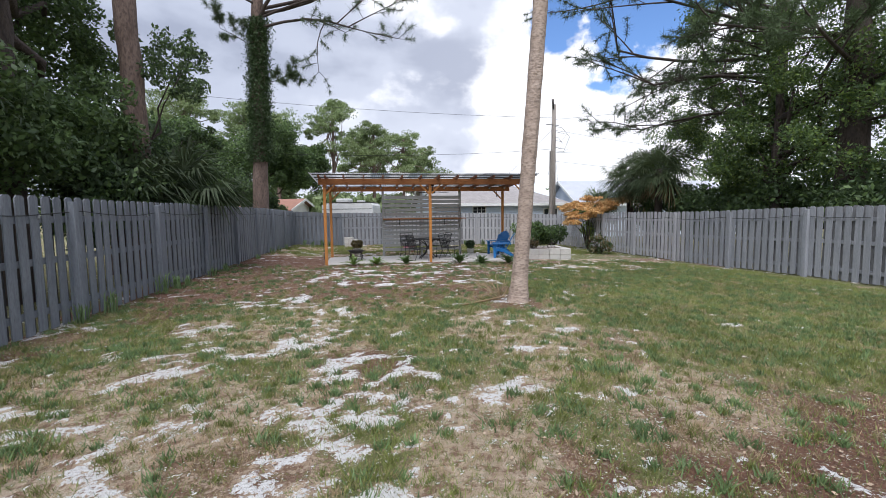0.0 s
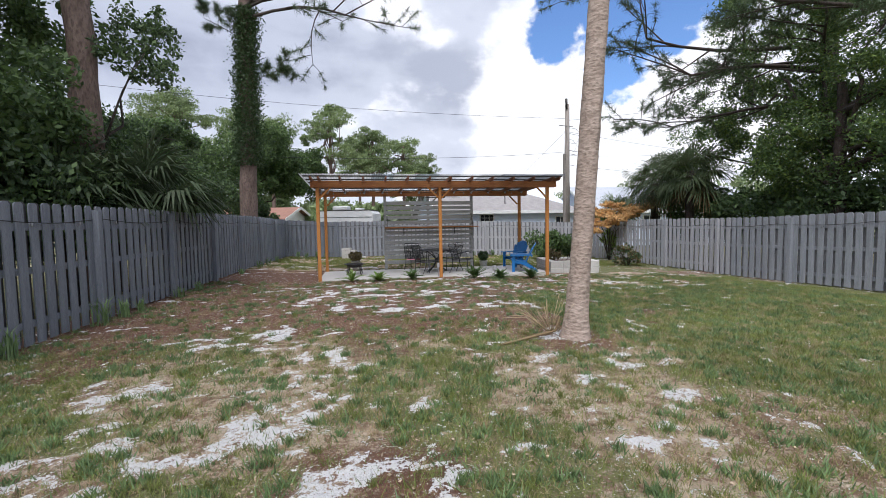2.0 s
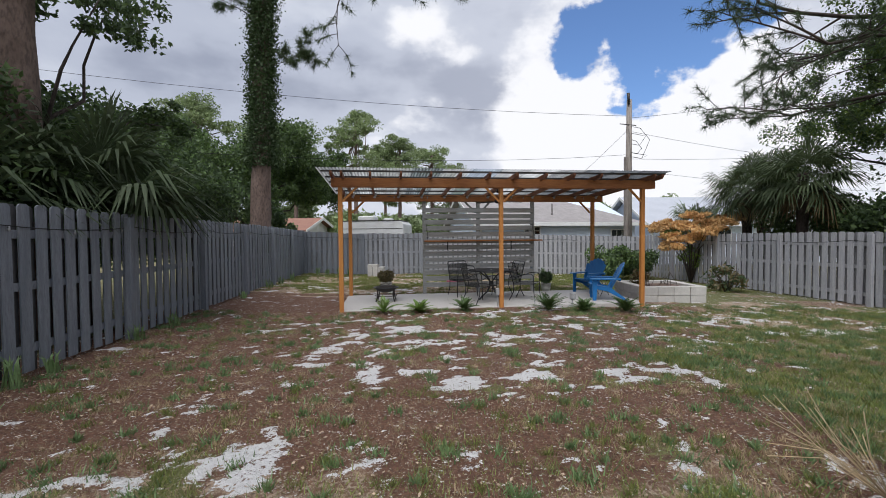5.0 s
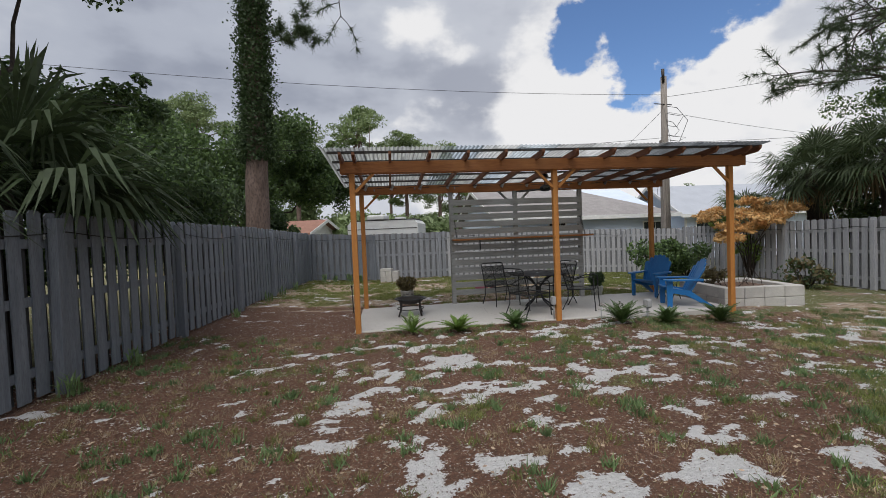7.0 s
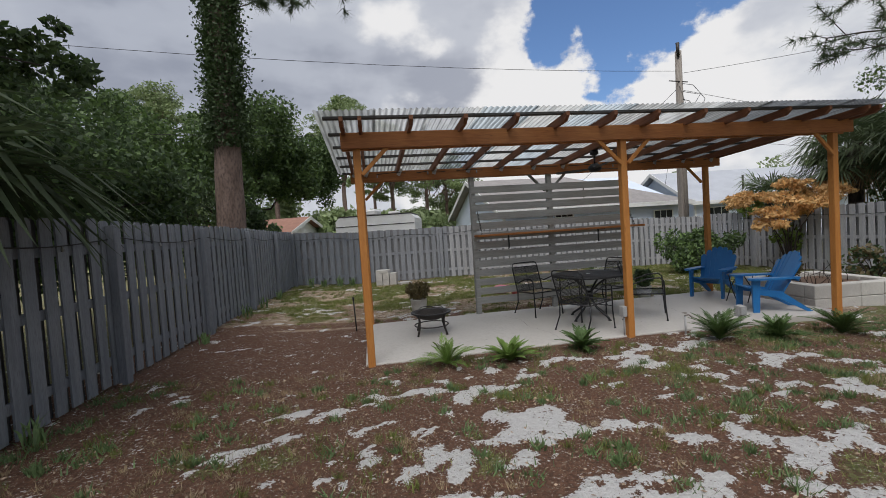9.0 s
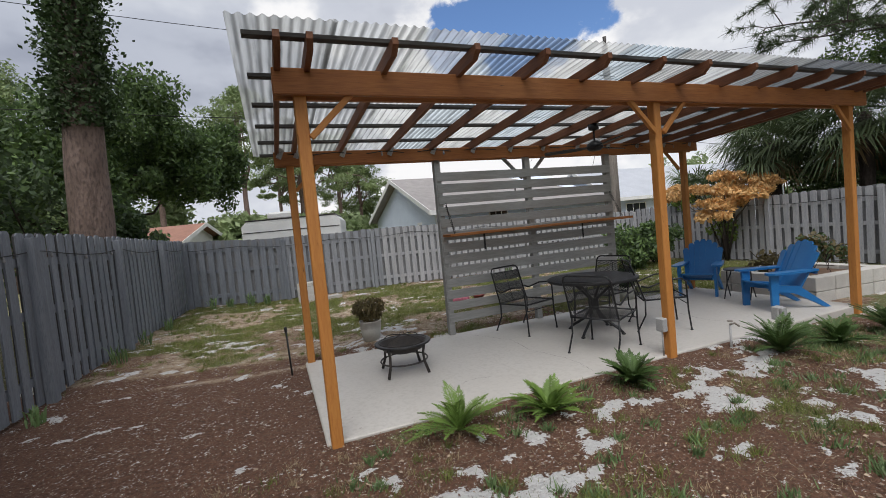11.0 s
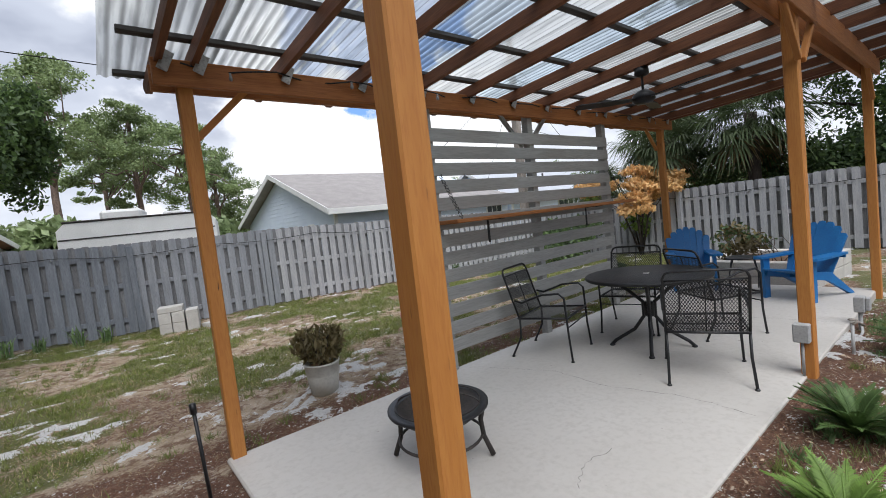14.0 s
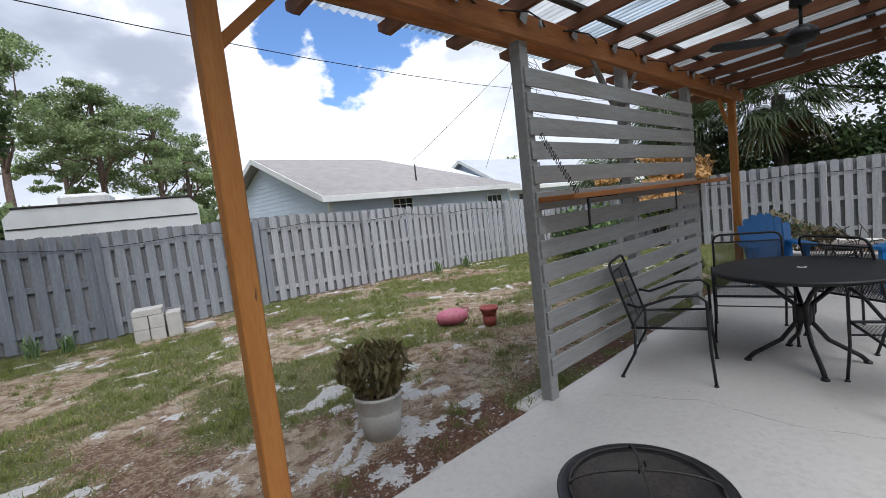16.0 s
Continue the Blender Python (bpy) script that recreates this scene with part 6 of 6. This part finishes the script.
def along_left(y0, y1, z):
    out = []
    n = int((y1 - y0) / 0.15)
    for i in range(n + 1):
        y = y0 + (y1 - y0) * i / n
        droop = 0.07 * abs(math.sin(math.pi * (y / 2.44)))
        out.append((fence_left(y) + 0.06, y, ground_z(fence_left(y), y) + z - droop))
    return out


def along_back(x0, x1, z):
    out = []
    n = int((x1 - x0) / 0.15)
    for i in range(n + 1):
        x = x0 + (x1 - x0) * i / n
        out.append((x, fence_back(x) - 0.06, ground_z(x, fence_back(x)) + z - 0.08 * abs(math.sin(math.pi * x / 2.44))))
    return out


def along_right(y0, y1, z):
    out = []
    n = int((y1 - y0) / 0.15)
    for i in range(n + 1):
        y = y0 + (y1 - y0) * i / n
        out.append((fence_right(y) - 0.06, y, ground_z(fence_right(y), y) + z - 0.07 * abs(math.sin(math.pi * y / 2.44))))
    return out


string_lights("string_lights", "black string lights with clear bulbs stapled along the fence", [along_left(-1, 23.8, 1.62), along_back(-3.7, 8.5, 1.6), along_right(8, 22, 1.6)], CABLE)
under = []
for y in (16.75,):
    n = 46
    under.append([(-1.3 + 6.7 * i / n, y + 0.05 * math.sin(i * 1.3), roof_z(y) - 0.004 - 0.018 * abs(math.sin(math.pi * i / 4.2))) for i in range(n + 1)])
string_lights("string_lights", "string lights looped under the pergola rafters", under, CABLE)

# ---- shrubs inside the yard ----
def shrub(name, label, x, y, r, h, n, leaf, mats, seed, category="shrub"):
    rs, rnd = np.random.default_rng(seed), random.Random(seed)
    z = ground_z(x, y)
    root = thing(name, pose(x, y, z), label, category)
    g = G()
    for k in range(9):
        a = k * 2.4
        g.tube([(0.04 * math.cos(a), 0.04 * math.sin(a), -0.03), (r * 0.4 * math.cos(a), r * 0.4 * math.sin(a), h * 0.5), (r * 0.75 * math.cos(a), r * 0.75 * math.sin(a), h * rnd.uniform(0.7, 0.95))], [0.014, 0.01, 0.004], 5)
    part("stem", g, BARK_DARK, root)
    q = clumped([((0, 0, h * 0.55), (r, r, h * 0.5))], n, rs, 22, 0.36)
    q = q[q[:, 2] > 0.02]
    k = rs.integers(0, len(mats), len(q))
    for i, m in enumerate(mats):
        part("leaves", leaf_mesh("leaves", q[k == i], leaf, m, rs), m, root)


shrub("shrub", "dense green shrub in the back corner", 8.2, 20.9, 0.95, 1.25, 3200, 0.075, [LEAF_DARK, LEAF_MID], 101)
shrub("shrub", "dense green shrub in the back corner", 9.7, 21.6, 0.95, 1.2, 3000, 0.075, [LEAF_DARK, LEAF_MID], 102)
shrub("shrub", "dark low shrub before the side fence", 9.9, 17.2, 0.55, 0.75, 800, 0.07, [LEAF_DARK, WITHER], 103)


def golden():
    rs, rnd = np.random.default_rng(105), random.Random(105)
    x, y = 10.9, 20.1
    z = ground_z(x, y)
    root = thing("golden_shrub", pose(x, y, z), "tall shrub with golden-orange dying foliage by the fence", "shrub")
    g = G()
    tips = [(-0.9, -0.4, 1.55), (-0.4, -0.2, 1.95), (-0.2, -0.4, 1.5), (0.2, 0.1, 2.35), (0.5, -0.1, 1.75), (1.0, 0.0, 1.85), (0.5, 1.1, 2.0), (0.6, -0.8, 2.0), (-1.2, -0.5, 1.25), (0.9, 0.2, 2.1), (-0.6, 1.2, 1.9), (-0.2, -1.0, 1.7), (0.1, 1.8, 2.1), (1.3, -0.2, 2.2), (1.9, 0.2, 2.25)]
    tips = [(a, b, c + 0.18) for a, b, c in tips]
    for t in tips:
        g.tube([(0, 0, -0.05), (t[0] * 0.3, t[1] * 0.3, t[2] * 0.6), t], [0.03, 0.018, 0.006], 6)
    part("stem", g, BARK_DARK, root)
    q = clumped([(t, (0.5, 0.44, 0.17)) for t in tips], 420, rs, 12, 0.4)
    part("leaves", leaf_mesh("leaves", q, 0.075, GOLD, rs, 2.2, 0.0, 0.5), GOLD, root, "golden-orange dry leaves")
    q = clumped([((0.5, 1.6, 1.85), (0.5, 0.4, 0.3)), ((0.2, 0.1, 1.0), (0.5, 0.4, 0.5))], 500, rs, 10, 0.4)
    part("leaves", leaf_mesh("leaves", q, 0.07, LEAF_LIGHT, rs), LEAF_LIGHT, root)


golden()


def weed(x, y, seed, h, n, mat, label):
    rs = np.random.default_rng(seed)
    root = thing("weed_clump", pose(x, y, ground_z(x, y)), label, "weeds", "weeds by the fence")
    v, f = [], []
    for i in range(n):
        a, o = rs.uniform(0, 6.28), rs.uniform(0, 0.16, 2) - 0.08
        hh, sp = h * rs.uniform(0.5, 1.1), rs.uniform(0.1, 0.5) * h
        d, s = np.array((math.cos(a), math.sin(a), 0)), np.array((-math.sin(a), math.cos(a), 0)) * 0.010
        b = np.array((o[0], o[1], -0.01))
        m = b + d * sp * 0.4 + np.array((0, 0, hh * 0.7))
        t = b + d * sp + np.array((0, 0, hh * 0.9))
        k = len(v)
        v += [b - s * .6, b + s * .6, m + s, m - s, t]
        f += [(k, k + 1, k + 2, k + 3), (k + 3, k + 2, k + 4)]
    g = G()
    g.add(v, f)
    tagged(part("blade", g, mat, root), kind="stuff")



for y, h in ((6.9, 0.35), (7.6, 0.42), (9.3, 0.5), (9.9, 0.35), (10.4, 0.25), (11.9, 0.3), (13.0, 0.25), (16.2, 0.2), (18.4, 0.3), (19.6, 0.3), (21.0, 0.3)):
    weed(fence_left(y) + 0.22, y, int(y * 10), h, 26, WEED, "clump of green weeds by the fence foot")
for x, h in ((-3.2, 0.35), (-2.8, 0.3), (-2.3, 0.42), (-1.9, 0.35), (5.4, 0.35), (6.4, 0.4)):
    weed(x, fence_back(x) - 0.45, int(150 - x * 10), h, 34, WEED, "clump of green weeds by the fence foot")


# ---- loose ground cover ----
def scatter(n, x0, x1, y0, y1, weight, rs):
    x, y = rs.uniform(x0, x1, n), rs.uniform(y0, y1, n)
    keep = rs.uniform(0, 1, n) < weight(x, y)
    keep &= ~((x > SX0 - 0.02) & (x < SX1 + 0.02) & (y > SY0 - 0.02) & (y < SY1 + 0.02))
    keep &= (x > fence_left(y) + 0.05) & (x < fence_right(y) - 0.05)
    return x[keep], y[keep]


def blades(name, label, x, y, h, w, lean, mat, rs):
    n = len(x)
    z = slope(x, y) - 0.012
    a, b = rs.uniform(0, 2 * math.pi, n), rs.uniform(0, 2 * math.pi, n)
    hh = h * rs.uniform(0.5, 1.25, n)
    ll = hh * lean * rs.uniform(0.3, 1.3, n)
    s = np.stack((np.cos(a), np.sin(a), 0 * a), 1) * (w / 2)
    p = np.stack((x, y, z), 1)
    t = p + np.stack((np.cos(b) * ll, np.sin(b) * ll, hh + 0.012), 1)
    v = np.stack((p - s, p + s, t), 1).reshape(-1, 3)
    tagged(new(name, raw_mesh(name, v, np.arange(3 * n), np.full(n, 3), mat)), label, "grass", kind="stuff")


def grow():
    rs = np.random.default_rng(200)
    green = lambda x, y: np.clip(cover(x, y)[1], 0, 1) * np.clip(0.25 + 1.6 * fbm(x * 3.1, y * 3.1, 3, 91) - 0.35, 0, 1)
    dry = lambda x, y: (1 - cover(x, y)[0]) * np.clip(1.1 - 0.95 * cover(x, y)[2], 0.1, 1) * step(fbm(x * 2.6, y * 2.6, 3, 95), 0.34, 0.62)
    x, y = scatter(520000, -4.3, 10.8, 0.2, 13.6, green, rs)
    blades("grass", "short green lawn grass, patchy", x, y, 0.050, 0.0075, 0.9, GRASS, rs)
    x, y = scatter(150000, -4.0, 10.8, 16.9, 24.0, green, rs)
    blades("grass", "short green lawn grass behind the patio", x, y, 0.05, 0.010, 0.9, GRASS, rs)
    for mat, count, tall, wide, label, y0, y1 in ((WEED, 2300, 0.06, 0.016, "scattered low green weed tufts in the lawn", 0.2, 14.3), (GRASS, 2600, 0.055, 0.008, "tufts of longer green grass", 0.2, 14.3),
                                              (GRASS_DRY, 2600, 0.042, 0.006, "tufts of dry tan grass", 0.2, 14.3), (GRASS, 1500, 0.05, 0.008, "tufts of longer grass behind the patio", 16.95, 24.0)):
        cx, cy = scatter(count * 2, -4.3, 10.0, y0, y1, lambda x, y: np.clip(0.30 + 0.7 * cover(x, y)[1] - 0.5 * cover(x, y)[0], 0, 1), rs)
        k = 46
        rad = np.abs(rs.normal(size=len(cx) * k)) * np.repeat(rs.uniform(0.025, 0.085, len(cx)), k)
        ang = rs.uniform(0, 2 * math.pi, len(cx) * k)
        tx, ty = np.repeat(cx, k) + rad * np.cos(ang), np.repeat(cy, k) + rad * np.sin(ang)
        ok = ~((tx > SX0) & (tx < SX1) & (ty > SY0) & (ty < SY1)) & (tx > fence_left(ty) + 0.04)
        blades("grass_tufts", label, tx[ok], ty[ok], tall, wide, 0.9, mat, rs)
    # dead leaves lying about
    lx, ly = scatter(30000, -4.2, 9.5, 0.2, 14.4, lambda x, y: 0.35 + 0.5 * cover(x, y)[2] - 0.4 * cover(x, y)[0], rs)
    q = np.stack((lx, ly, slope(lx, ly) + 0.012 + rs.uniform(0, 0.012, len(lx))), 1)
    tagged(new("leaf_litter", leaf_mesh("leaf_litter", q, 0.016, LITTER, rs, 1.9, 0.85)), "small dead leaves scattered over the lawn", "leaves", kind="stuff")
    x, y = scatter(300000, -4.3, 9.5, 0.2, 14.3, dry, rs)
    blades("dry_grass", "dry tan grass and thatch", x, y, 0.026, 0.0065, 2.4, GRASS_DRY, rs)
    x, y = scatter(110000, -4.0, 10.8, 16.9, 24.0, dry, rs)
    blades("dry_grass", "dry tan grass behind the patio", x, y, 0.03, 0.008, 2.2, GRASS_DRY, rs)
    litter = lambda x, y: np.clip(0.25 + 0.75 * cover(x, y)[2] - 0.9 * cover(x, y)[0], 0, 1)
    x, y = scatter(190000, -4.3, 9.0, 0.2, 14.45, litter, rs)
    blades("pine_straw", "brown fallen pine straw and leaf litter", x, y, 0.012, 0.007, 5.5, STRAW, rs)
    x, y = scatter(60000, -4.0, 5.0, 16.8, 20, litter, rs)
    blades("pine_straw", "brown fallen pine straw behind the patio", x, y, 0.012, 0.007, 5.5, STRAW, rs)


grow()
